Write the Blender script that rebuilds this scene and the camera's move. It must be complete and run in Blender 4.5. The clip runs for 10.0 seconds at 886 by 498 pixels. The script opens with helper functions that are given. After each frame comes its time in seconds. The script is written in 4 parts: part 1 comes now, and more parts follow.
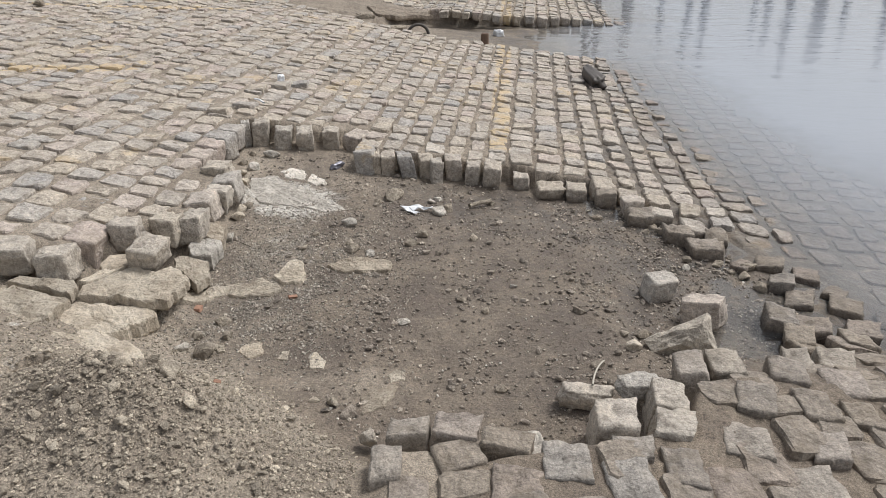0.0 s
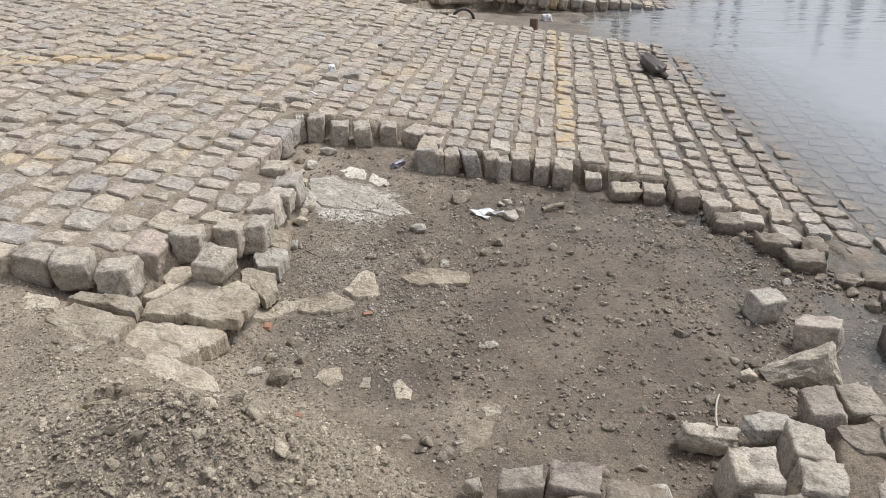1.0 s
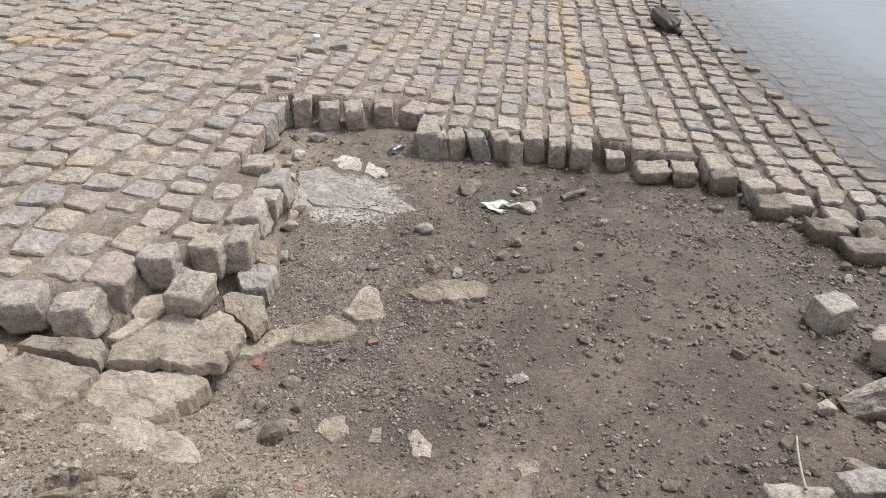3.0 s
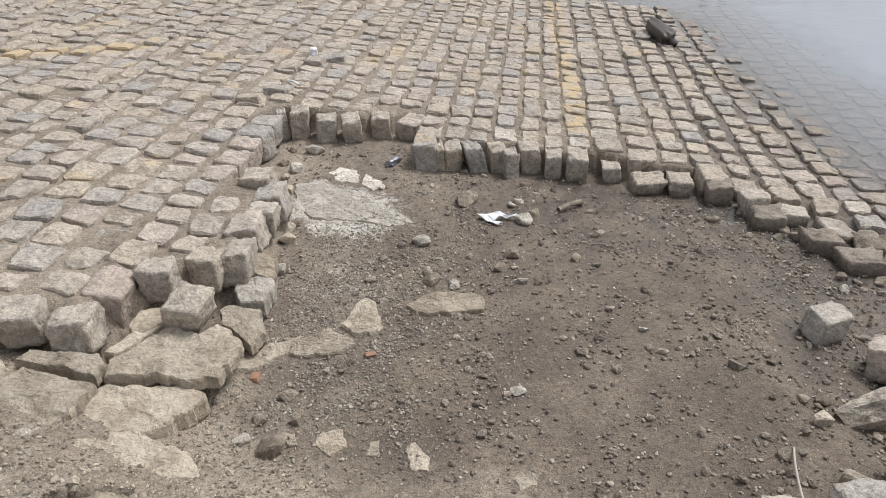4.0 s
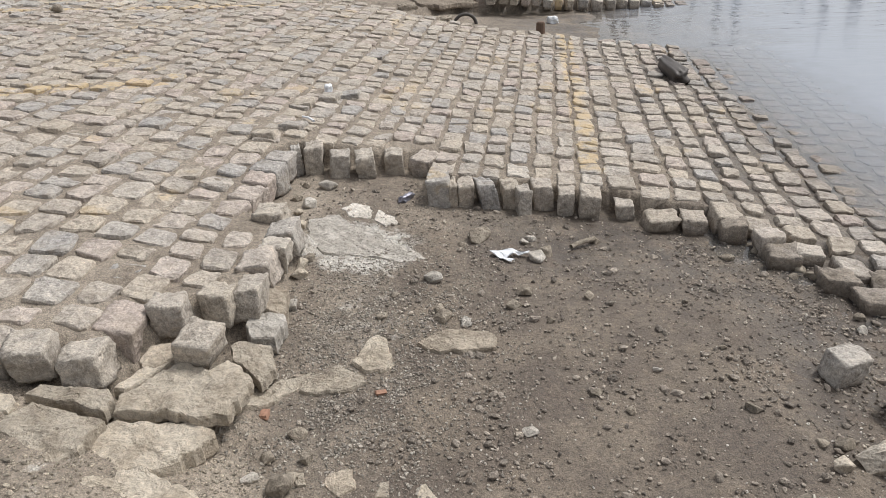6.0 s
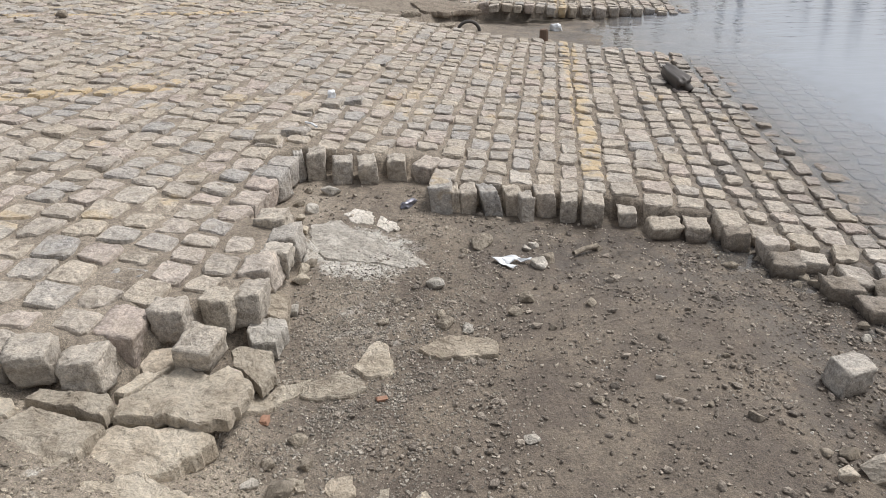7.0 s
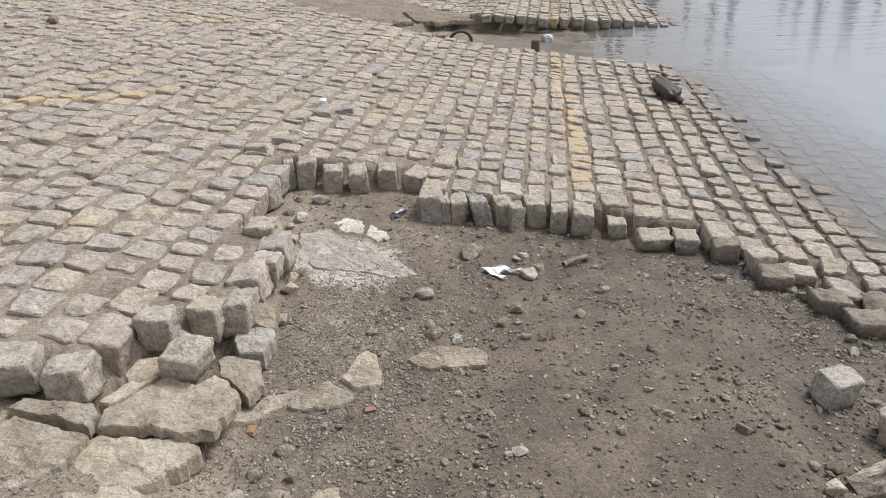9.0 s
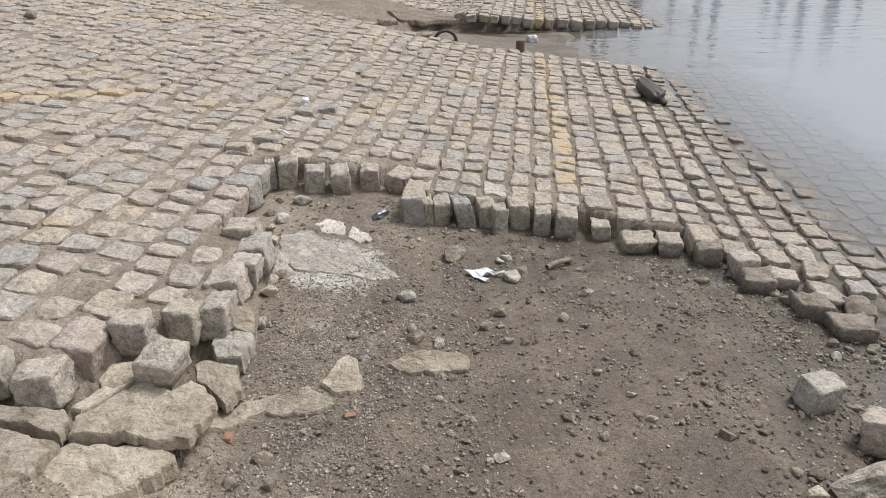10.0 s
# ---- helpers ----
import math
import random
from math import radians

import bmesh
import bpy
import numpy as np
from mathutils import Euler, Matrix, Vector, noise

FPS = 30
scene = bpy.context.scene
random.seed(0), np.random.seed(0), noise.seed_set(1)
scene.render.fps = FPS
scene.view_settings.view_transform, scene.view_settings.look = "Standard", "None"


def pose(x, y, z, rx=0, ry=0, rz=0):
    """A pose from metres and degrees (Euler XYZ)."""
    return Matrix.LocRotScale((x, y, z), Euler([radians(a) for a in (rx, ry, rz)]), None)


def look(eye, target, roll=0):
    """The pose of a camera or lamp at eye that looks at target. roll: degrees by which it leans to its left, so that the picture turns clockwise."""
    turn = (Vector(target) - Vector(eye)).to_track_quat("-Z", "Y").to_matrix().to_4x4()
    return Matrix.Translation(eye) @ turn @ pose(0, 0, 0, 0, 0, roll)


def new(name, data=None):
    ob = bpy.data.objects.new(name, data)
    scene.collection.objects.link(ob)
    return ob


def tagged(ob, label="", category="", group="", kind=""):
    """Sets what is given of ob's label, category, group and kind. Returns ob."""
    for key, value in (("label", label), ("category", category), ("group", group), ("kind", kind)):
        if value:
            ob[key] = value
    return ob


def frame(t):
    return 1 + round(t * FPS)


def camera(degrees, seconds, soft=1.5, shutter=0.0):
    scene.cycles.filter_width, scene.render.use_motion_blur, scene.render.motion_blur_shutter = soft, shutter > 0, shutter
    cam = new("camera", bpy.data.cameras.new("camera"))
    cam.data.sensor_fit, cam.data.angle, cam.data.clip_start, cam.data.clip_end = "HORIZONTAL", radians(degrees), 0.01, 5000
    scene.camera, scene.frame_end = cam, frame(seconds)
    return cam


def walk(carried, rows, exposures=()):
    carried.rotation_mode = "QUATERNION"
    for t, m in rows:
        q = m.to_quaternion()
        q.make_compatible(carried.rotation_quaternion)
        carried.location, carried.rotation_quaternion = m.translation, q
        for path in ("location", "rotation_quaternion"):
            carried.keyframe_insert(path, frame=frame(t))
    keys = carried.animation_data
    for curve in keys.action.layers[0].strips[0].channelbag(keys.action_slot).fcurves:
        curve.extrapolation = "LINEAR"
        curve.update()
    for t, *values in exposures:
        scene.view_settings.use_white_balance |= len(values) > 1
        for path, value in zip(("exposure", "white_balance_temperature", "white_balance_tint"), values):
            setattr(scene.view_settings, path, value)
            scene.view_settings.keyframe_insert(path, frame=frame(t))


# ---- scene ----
cam = camera(62.1, 10.0, soft=0.7)
METRES, EYE, TILT, LEAN, TURN = 0.98, 1.52, -26.0, 0.0, 0.0
ROWS = [
    (0.0, 0.0, 0.0, 0.0, 0.0, 0.0, -0.0),
    (0.5, -0.1069, 0.1293, 0.0317, 1.29, -0.23, -0.29),
    (1.0, -0.2528, 0.2391, 0.1258, 1.74, -1.43, -0.4),
    (1.5, -0.2638, 0.4344, 0.1968, 1.56, -2.61, 0.61),
    (2.0, -0.2827, 0.591, 0.2895, 1.72, -3.77, 1.0),
    (2.5, -0.3296, 0.6691, 0.313, 1.46, -4.96, 1.41),
    (4.0, -0.3279, 0.6599, 0.3262, 0.98, -4.2, 2.01),
    (4.5, -0.3259, 0.6651, 0.3345, 1.22, -2.99, 1.9),
    (5.0, -0.3244, 0.6703, 0.3393, 1.42, -2.4, 1.78),
    (6.5, -0.3309, 0.6704, 0.336, 2.1, -1.21, 1.47),
    (7.0, -0.3281, 0.6785, 0.3341, 2.12, -1.0, 1.32),
    (7.5, -0.3252, 0.6746, 0.3333, 2.09, -0.77, 1.26),
    (8.0, -0.3276, 0.6781, 0.3298, 2.0, -0.63, 1.08),
    (8.5, -0.3235, 0.6808, 0.3313, 1.76, -0.6, 1.04),
    (9.0, -0.3213, 0.6831, 0.3402, 1.45, -0.35, 0.92),
    (9.5, -0.3195, 0.7015, 0.3573, 1.09, -0.13, 0.7),
    (10.0, -0.3134, 0.7182, 0.3533, 0.24, -0.43, 0.67),
]
walk(cam, [(t, pose(0, 0, EYE, TILT, LEAN, TURN) @ pose(METRES * x, METRES * y, METRES * z, 90 + pitch, roll, yaw)) for t, x, y, z, yaw, pitch, roll in ROWS],
     exposures=[(0.0, 0.18), (0.5, 0.27), (1.0, 0.27), (2.0, 0.22), (10.0, 0.22)])


# ---- light ----
world = bpy.data.worlds.new("overcast")
scene.world = world
world.use_nodes = True
wn = world.node_tree.nodes
wl = world.node_tree.links
sky = wn.new("ShaderNodeTexSky")
sky.sky_type = "NISHITA"
sky.sun_disc = False
sky.sun_elevation = radians(58)
sky.sun_rotation = radians(59)
sky.air_density = 1.0
sky.dust_density = 4.0
grey = wn.new("ShaderNodeHueSaturation")
grey.inputs["Saturation"].default_value = 0.22
wl.new(sky.outputs[0], grey.inputs["Color"])
wl.new(grey.outputs[0], wn["Background"].inputs[0])
wn["Background"].inputs[1].default_value = 0.128
sun = new("sun", bpy.data.lights.new("sun", "SUN"))
sun.data.energy = 1.6
sun.data.angle = radians(14)
sun.data.color = (1.0, 0.97, 0.93)
sun.matrix_world = look((15, 13, 27), (0, 4, 0))

# ---- materials ----
CD = Vector((0.115, 1.0)).normalized()   # the way the courses of setts run
CP = Vector((CD.y, -CD.x))               # across the courses
WATER = -0.079


class Nodes:
    def __init__(self, name):
        self.mat = bpy.data.materials.new(name)
        self.mat.use_nodes = True
        self.n, self.l = self.mat.node_tree.nodes, self.mat.node_tree.links
        self.bsdf = self.n["Principled BSDF"]

    def put(self, socket, value):
        if isinstance(value, bpy.types.NodeSocket):
            self.l.new(value, socket)
        else:
            socket.default_value = value

    def noise(self, scale, detail=4.0, rough=0.55, vec=None, distort=0.0):
        t = self.n.new("ShaderNodeTexNoise")
        t.inputs["Scale"].default_value, t.inputs["Detail"].default_value = scale, detail
        t.inputs["Roughness"].default_value, t.inputs["Distortion"].default_value = rough, distort
        self.l.new(vec or self.place(), t.inputs["Vector"])
        return t.outputs[0]

    def place(self):
        return self.n.new("ShaderNodeNewGeometry").outputs["Position"]

    def math(self, op, a, b=0.0, clamp=False):
        m = self.n.new("ShaderNodeMath")
        m.operation, m.use_clamp = op, clamp
        self.put(m.inputs[0], a), self.put(m.inputs[1], b)
        return m.outputs[0]

    def span(self, v, lo, hi, a=0.0, b=1.0):
        m = self.n.new("ShaderNodeMapRange")
        m.interpolation_type = "SMOOTHSTEP"
        self.put(m.inputs[0], v)
        for i, x in enumerate((lo, hi, a, b)):
            m.inputs[i + 1].default_value = x
        return m.outputs[0]

    def ramp(self, v, stops):
        r = self.n.new("ShaderNodeValToRGB")
        e = r.color_ramp.elements
        while len(e) < len(stops):
            e.new(0.5)
        for el, (p, c) in zip(e, stops):
            el.position, el.color = p, (*c, 1)
        self.put(r.inputs[0], v)
        return r.outputs[0]

    def mix(self, fac, a, b, blend="MIX"):
        m = self.n.new("ShaderNodeMix")
        m.data_type, m.blend_type = "RGBA", blend
        self.put(m.inputs[0], fac)
        for s, v in ((m.inputs[6], a), (m.inputs[7], b)):
            self.put(s, v if isinstance(v, bpy.types.NodeSocket) else (*v, 1))
        return m.outputs[2]

    def bump(self, height, strength=0.5, dist=0.01, below=None):
        b = self.n.new("ShaderNodeBump")
        b.inputs["Strength"].default_value, b.inputs["Distance"].default_value = strength, dist
        self.l.new(height, b.inputs["Height"])
        if below:
            self.l.new(below, b.inputs["Normal"])
        return b.outputs[0]

    def dot(self, x, y):
        v = self.n.new("ShaderNodeVectorMath")
        v.operation = "DOT_PRODUCT"
        self.l.new(self.place(), v.inputs[0])
        v.inputs[1].default_value = (x, y, 0)
        return v.outputs["Value"]

    def height(self):
        s = self.n.new("ShaderNodeSeparateXYZ")
        self.l.new(self.place(), s.inputs[0])
        return s.outputs[2]

    def done(self, color, rough, normal=None):
        self.put(self.bsdf.inputs["Base Color"], color)
        self.put(self.bsdf.inputs["Roughness"], rough)
        if normal:
            self.l.new(normal, self.bsdf.inputs["Normal"])
        return self.mat


SAND = (0.33, 0.283, 0.225)


def granite(name, per_island, paint=False, dusty=0.45, pale=0.0, dirt=SAND, tone=(0.56, 0.52, 0.45)):
    k = Nodes(name)
    if per_island:
        rnd = k.n.new("ShaderNodeNewGeometry").outputs["Random Per Island"]
    else:
        rnd = k.n.new("ShaderNodeObjectInfo").outputs["Random"]
    base = k.ramp(rnd, [(0.0, (0.37, 0.335, 0.295)), (0.16, (0.43, 0.385, 0.335)), (0.34, (0.46, 0.405, 0.335)),
                        (0.5, (0.40, 0.37, 0.34)), (0.6, (0.365, 0.35, 0.335)), (0.7, (0.45, 0.41, 0.36)),
                        (0.88, (0.44, 0.375, 0.335)), (1.0, (0.50, 0.46, 0.41))])
    if pale:
        base = k.mix(pale, base, tone)
    grain = k.noise(170, 3, 0.7)
    base = k.mix(1.0, base, k.ramp(grain, [(0.3, (0.68, 0.68, 0.69)), (0.5, (1.0, 1.0, 1.0)), (0.68, (1.25, 1.25, 1.24))]), "MULTIPLY")
    stain = k.noise(16, 5, 0.65, distort=0.6)
    base = k.mix(1.0, base, k.ramp(stain, [(0.28, (0.55, 0.53, 0.51)), (0.48, (1.0, 1.0, 1.0)), (0.7, (1.25, 1.23, 1.2))]), "MULTIPLY")
    mott = k.noise(52, 6, 0.75, distort=0.3)
    base = k.mix(1.0, base, k.ramp(mott, [(0.33, (0.64, 0.63, 0.62)), (0.5, (1.0, 1.0, 1.0)), (0.66, (1.24, 1.23, 1.22))]), "MULTIPLY")
    dust = k.span(k.noise(7.5, 5, 0.7), 0.46, 0.66, 0.0, dusty)
    base = k.mix(dust, base, dirt)
    if paint:
        # worn yellow road lines that cross the courses
        worn = k.span(k.noise(7, 4, 0.7), 0.40, 0.54)
        lines = None
        for nx, ny, c, half in ((0.996, -0.084, -0.021, 0.075), (-0.51, 0.86, 5.93, 0.10), (-0.47, 0.88, 8.55, 0.07)):
            off = k.math("ABSOLUTE", k.math("SUBTRACT", k.dot(nx, ny), c))
            m = k.span(off, half - 0.02, half + 0.01, 1.0, 0.0)
            if nx > 0:
                m = k.math("MULTIPLY", m, k.math("MULTIPLY", k.span(k.dot(CD.x, CD.y), 4.35, 4.5), k.span(k.noise(4.0, 3, 0.6), 0.34, 0.52)))
            else:
                m = k.math("MULTIPLY", m, k.span(k.dot(1, 0), -2.25, -2.1, 1.0, 0.0))
            lines = m if lines is None else k.math("MAXIMUM", lines, m)
        specks = k.span(k.noise(2.3, 2, 0.5), 0.62, 0.66, 0.0, 0.6)
        lines = k.math("MAXIMUM", lines, specks)
        base = k.mix(k.math("MULTIPLY", k.math("MULTIPLY", lines, worn), 0.72), base, (0.57, 0.43, 0.245))
    # stones that the water reaches are wet
    wet = k.span(k.math("ADD", k.height(), k.math("MULTIPLY", k.noise(5, 3), 0.05)), WATER + 0.012, WATER + 0.07, 1.0, 0.0)
    base = k.mix(wet, base, k.mix(1.0, base, (0.42, 0.39, 0.37), "MULTIPLY"))
    rough = k.math("SUBTRACT", 0.86, k.math("MULTIPLY", wet, 0.5))
    n1 = k.bump(k.noise(26, 5, 0.6), 0.8, 0.02)
    n2 = k.bump(grain, 0.25, 0.002, k.bump(mott, 0.5, 0.01, n1))
    return k.done(base, rough, n2)


def earth():
    k = Nodes("earth")
    at = k.n.new("ShaderNodeAttribute")
    at.attribute_name = "soil"
    s = k.n.new("ShaderNodeSeparateColor")
    k.l.new(at.outputs["Color"], s.inputs[0])
    dry, lime, wetness = s.outputs[0], s.outputs[1], s.outputs[2]
    fine = k.noise(240, 3, 0.7)
    mid = k.noise(22, 6, 0.65)
    wide = k.noise(3.2, 5, 0.6)
    mud = k.mix(k.span(wide, 0.35, 0.65), (0.142, 0.116, 0.095), (0.215, 0.178, 0.14))
    sand = k.mix(k.span(wide, 0.35, 0.65), (0.225, 0.19, 0.153), (0.315, 0.272, 0.222))
    drymask = k.span(k.math("ADD", dry, k.math("MULTIPLY", k.math("SUBTRACT", mid, 0.5), 0.7)), 0.35, 0.65)
    c = k.mix(drymask, mud, sand)
    limemask = k.span(k.math("ADD", lime, k.math("MULTIPLY", k.math("SUBTRACT", k.noise(14, 6, 0.7), 0.5), 1.1)), 0.45, 0.7)
    c = k.mix(limemask, c, k.mix(mid, (0.40, 0.375, 0.34), (0.56, 0.54, 0.5)))
    c = k.mix(1.0, c, k.ramp(fine, [(0.3, (0.58, 0.58, 0.57)), (0.5, (1, 1, 1)), (0.7, (1.48, 1.46, 1.42))]), "MULTIPLY")
    c = k.mix(1.0, c, k.ramp(k.noise(60, 6, 0.75), [(0.33, (0.6, 0.6, 0.6)), (0.5, (1, 1, 1)), (0.68, (1.35, 1.34, 1.33))]), "MULTIPLY")
    wet = k.math("MULTIPLY", wetness, k.span(k.noise(9, 4), 0.3, 0.55))
    c = k.mix(wet, c, k.mix(1.0, c, (0.55, 0.54, 0.53), "MULTIPLY"))
    rough = k.math("SUBTRACT", 0.92, k.math("MULTIPLY", wet, 0.5))
    n1 = k.bump(mid, 0.6, 0.02)
    n2 = k.bump(k.noise(110, 4, 0.7), 0.7, 0.006, n1)
    return k.done(c, rough, n2)


def rough_stone(name, a, b, scale=20.0, per_island=False, dusty=0.25):
    """Broken stone, concrete or gravel between the colours a and b."""
    k = Nodes(name)
    c = k.mix(k.span(k.noise(scale, 6, 0.65), 0.35, 0.65), a, b)
    if per_island:
        rnd = k.n.new("ShaderNodeNewGeometry").outputs["Random Per Island"]
    else:
        rnd = k.n.new("ShaderNodeObjectInfo").outputs["Random"]
    if not per_island:
        rnd = k.span(rnd, 0.0, 1.0, 0.3, 0.75)
    c = k.mix(1.0, c, k.ramp(rnd, [(0.0, (0.55, 0.54, 0.53)), (0.45, (0.9, 0.88, 0.86)), (0.85, (1.3, 1.27, 1.24)), (1.0, (1.65, 1.63, 1.6))]), "MULTIPLY")
    c = k.mix(1.0, c, k.ramp(k.noise(190, 3, 0.7), [(0.3, (0.84, 0.84, 0.84)), (0.5, (1, 1, 1)), (0.7, (1.13, 1.13, 1.13))]), "MULTIPLY")
    mott = k.noise(42, 6, 0.75, distort=0.4)
    c = k.mix(1.0, c, k.ramp(mott, [(0.33, (0.66, 0.65, 0.64)), (0.5, (1, 1, 1)), (0.66, (1.2, 1.19, 1.18))]), "MULTIPLY")
    c = k.mix(k.span(k.noise(9, 5, 0.7), 0.45, 0.65, 0.0, dusty), c, SAND)
    n1 = k.bump(mott, 0.9, 0.02, k.bump(k.noise(17, 4, 0.6, distort=0.8), 0.7, 0.03))
    return k.done(c, 0.9, n1)


def plain(name, color, rough=0.6, metal=0.0, scale=40.0, vary=0.25):
    k = Nodes(name)
    lo, hi = [c * (1 - vary) for c in color], [min(1.0, c * (1 + vary)) for c in color]
    c = k.mix(k.noise(scale, 5, 0.65), lo, hi)
    k.bsdf.inputs["Metallic"].default_value = metal
    return k.done(c, rough, k.bump(k.noise(scale * 2, 4), 0.3, 0.004))


def water_material():
    k = Nodes("harbour_water")
    n1 = k.noise(2.6, 3, 0.5, distort=0.4)
    stretch = k.n.new("ShaderNodeMapping")
    stretch.inputs["Scale"].default_value = (1.0, 2.6, 1.0)
    stretch.inputs["Rotation"].default_value = (0, 0, radians(14))
    k.l.new(k.place(), stretch.inputs[0])
    n2 = k.noise(2.4, 3, 0.55, stretch.outputs[0], 0.5)
    far = k.span(k.dot(0, 1), 5.0, 10.0, 0.4, 1.0)
    h = k.math("MULTIPLY", k.math("ADD", n2, k.math("MULTIPLY", n1, 0.4)), far)
    nor = k.bump(h, 0.35, 0.024)
    b = k.bsdf
    b.inputs["Base Color"].default_value = (0.82, 0.85, 0.86, 1)
    b.inputs["Roughness"].default_value = 0.04
    b.inputs["IOR"].default_value = 1.33
    b.inputs["Transmission Weight"].default_value = 1.0
    k.l.new(nor, b.inputs["Normal"])
    # silt hanging in the water; its blue-grey also paints in reflected sky brightness
    silt_sheen = k.n.new("ShaderNodeBsdfDiffuse")
    silt_sheen.inputs["Color"].default_value = (0.37, 0.41, 0.475, 1)
    mix = k.n.new("ShaderNodeMixShader")
    at = k.n.new("ShaderNodeAttribute")
    at.attribute_name = "silt_sheen"
    deep = at.outputs["Fac"]
    k.l.new(deep, mix.inputs[0])
    k.l.new(b.outputs[0], mix.inputs[1])
    gl = k.n.new("ShaderNodeMixShader")
    fr = k.n.new("ShaderNodeFresnel")
    fr.inputs["IOR"].default_value = 1.33
    k.l.new(nor, fr.inputs["Normal"])
    gloss = k.n.new("ShaderNodeBsdfGlossy")
    gloss.inputs["Roughness"].default_value = 0.04
    k.l.new(nor, gloss.inputs["Normal"])
    k.l.new(fr.outputs[0], gl.inputs[0])
    k.l.new(silt_sheen.outputs[0], gl.inputs[1])
    k.l.new(gloss.outputs[0], gl.inputs[2])
    k.l.new(gl.outputs[0], mix.inputs[2])
    k.l.new(mix.outputs[0], k.n["Material Output"].inputs["Surface"])
    return k.mat


M_SETT = granite("granite_sett", False, True)
M_SETTS = granite("granite_setts_far", True, True)
M_BLOCK = granite("granite_block", False, False, 0.25, 0.2)
M_WORN = granite("worn_sett", False, False, 0.3, 0.35, SAND, (0.40, 0.355, 0.30))
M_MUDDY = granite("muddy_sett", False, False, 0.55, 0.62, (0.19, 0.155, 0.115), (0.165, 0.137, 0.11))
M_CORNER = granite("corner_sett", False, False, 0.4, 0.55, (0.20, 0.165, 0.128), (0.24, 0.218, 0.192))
M_EARTH = earth()
M_SLAB = rough_stone("broken_concrete", (0.44, 0.385, 0.31), (0.72, 0.66, 0.56), 9.0, False, 0.3)
M_CRUST = rough_stone("sand_crust", (0.40, 0.345, 0.275), (0.58, 0.515, 0.425), 16.0)
M_DRIFT = rough_stone("hard_sand", (0.20, 0.168, 0.136), (0.29, 0.25, 0.205), 6.0, False, 0.15)
M_LIME = rough_stone("pale_mortar", (0.56, 0.53, 0.48), (0.76, 0.73, 0.68), 12.0, False, 0.15)
M_STONE = rough_stone("rubble_stone", (0.28, 0.245, 0.20), (0.46, 0.41, 0.34), 25.0)
M_GRAVEL = rough_stone("gravel", (0.24, 0.21, 0.182), (0.46, 0.41, 0.355), 30.0, True, 0.15)
M_GRIT = rough_stone("dry_gravel", (0.33, 0.305, 0.27), (0.50, 0.465, 0.415), 30.0, True, 0.3)
M_BANK = rough_stone("bank_gravel", (0.40, 0.355, 0.29), (0.54, 0.485, 0.405), 30.0, True, 0.45)
M_WATER = water_material()
M_WHITE = plain("white_plastic", (0.80, 0.82, 0.85), 0.4, 0.0, 30, 0.06)
M_RUST = plain("rusty_iron", (0.17, 0.115, 0.085), 0.8, 0.2)
M_RUBBER = plain("black_rubber", (0.075, 0.066, 0.06), 0.75)
M_WOOD = plain("wet_dark_wood", (0.065, 0.055, 0.05), 0.55)
M_BRICK = plain("red_brick", (0.33, 0.19, 0.13), 0.9)
M_TWIG = plain("bleached_reed", (0.45, 0.42, 0.36), 0.8)


# ---- the lie of the land ----
PROFILE_X = [-60, -6, -2.77, -1.65, -1.15, -0.45, 0.1, 0.7, 1.08, 1.4, 1.75, 2.1, 4, 8, 400]
PROFILE_Z = [3.0, 0.72, 0.385, 0.27, 0.21, 0.125, 0.075, 0.018, -0.02, -0.045, -0.075, -0.125, -0.38, -1.2, -2.0]
PIT = [(-1.46, 2.55), (-1.38, 2.69), (-1.31, 2.83), (-1.20, 2.87), (-1.07, 2.97), (-1.05, 3.2), (-1.045, 3.42), (-0.99, 3.49), (-0.99, 3.64),
       (-1.12, 3.7), (-1.2, 3.9), (-1.22, 4.2), (-1.19, 4.42), (-0.6, 4.46), (-0.54, 4.12), (0.05, 4.12), (0.36, 4.07), (0.54, 3.99), (0.62, 3.94), (0.9, 3.88), (1.02, 3.66), (1.16, 3.56),
       (1.3, 3.38), (1.40, 3.14), (1.5, 2.9), (1.52, 2.6), (1.30, 2.32), (1.06, 2.16), (0.9, 2.13), (0.78, 2.07), (0.68, 2.0), (0.62, 1.86),
       (0.47, 1.83), (0.44, 1.69), (0.27, 1.65), (0.1, 1.63), (-0.03, 1.67), (-0.17, 1.67), (-0.24, 1.56), (-0.26, 0.4),
       (-3.0, 0.4), (-3.0, 2.3), (-1.95, 2.54)]
PIT_FAR = [(1.9, 7.85), (1.0, 7.99), (0.43, 8.1), (-0.2, 8.42), (-0.75, 8.66), (-0.6, 9.05), (-0.4, 9.35), (-0.33, 9.5), (0.6, 9.62), (2.15, 9.92), (4.0, 10.0), (4.0, 7.85)]
# sand blown over the paving
DRIFT = [(-0.7, 8.6), (-1.2, 9.0), (-1.65, 9.2), (-2.3, 9.8), (-2.3, 11.4), (-1.2, 10.8), (-0.5, 10.2), (-0.1, 9.75), (-0.2, 9.2)]


def smooth(x, a, b):
    t = np.clip((x - a) / (np.asarray(b) - a), 0, 1)
    return t * t * (3 - 2 * t)


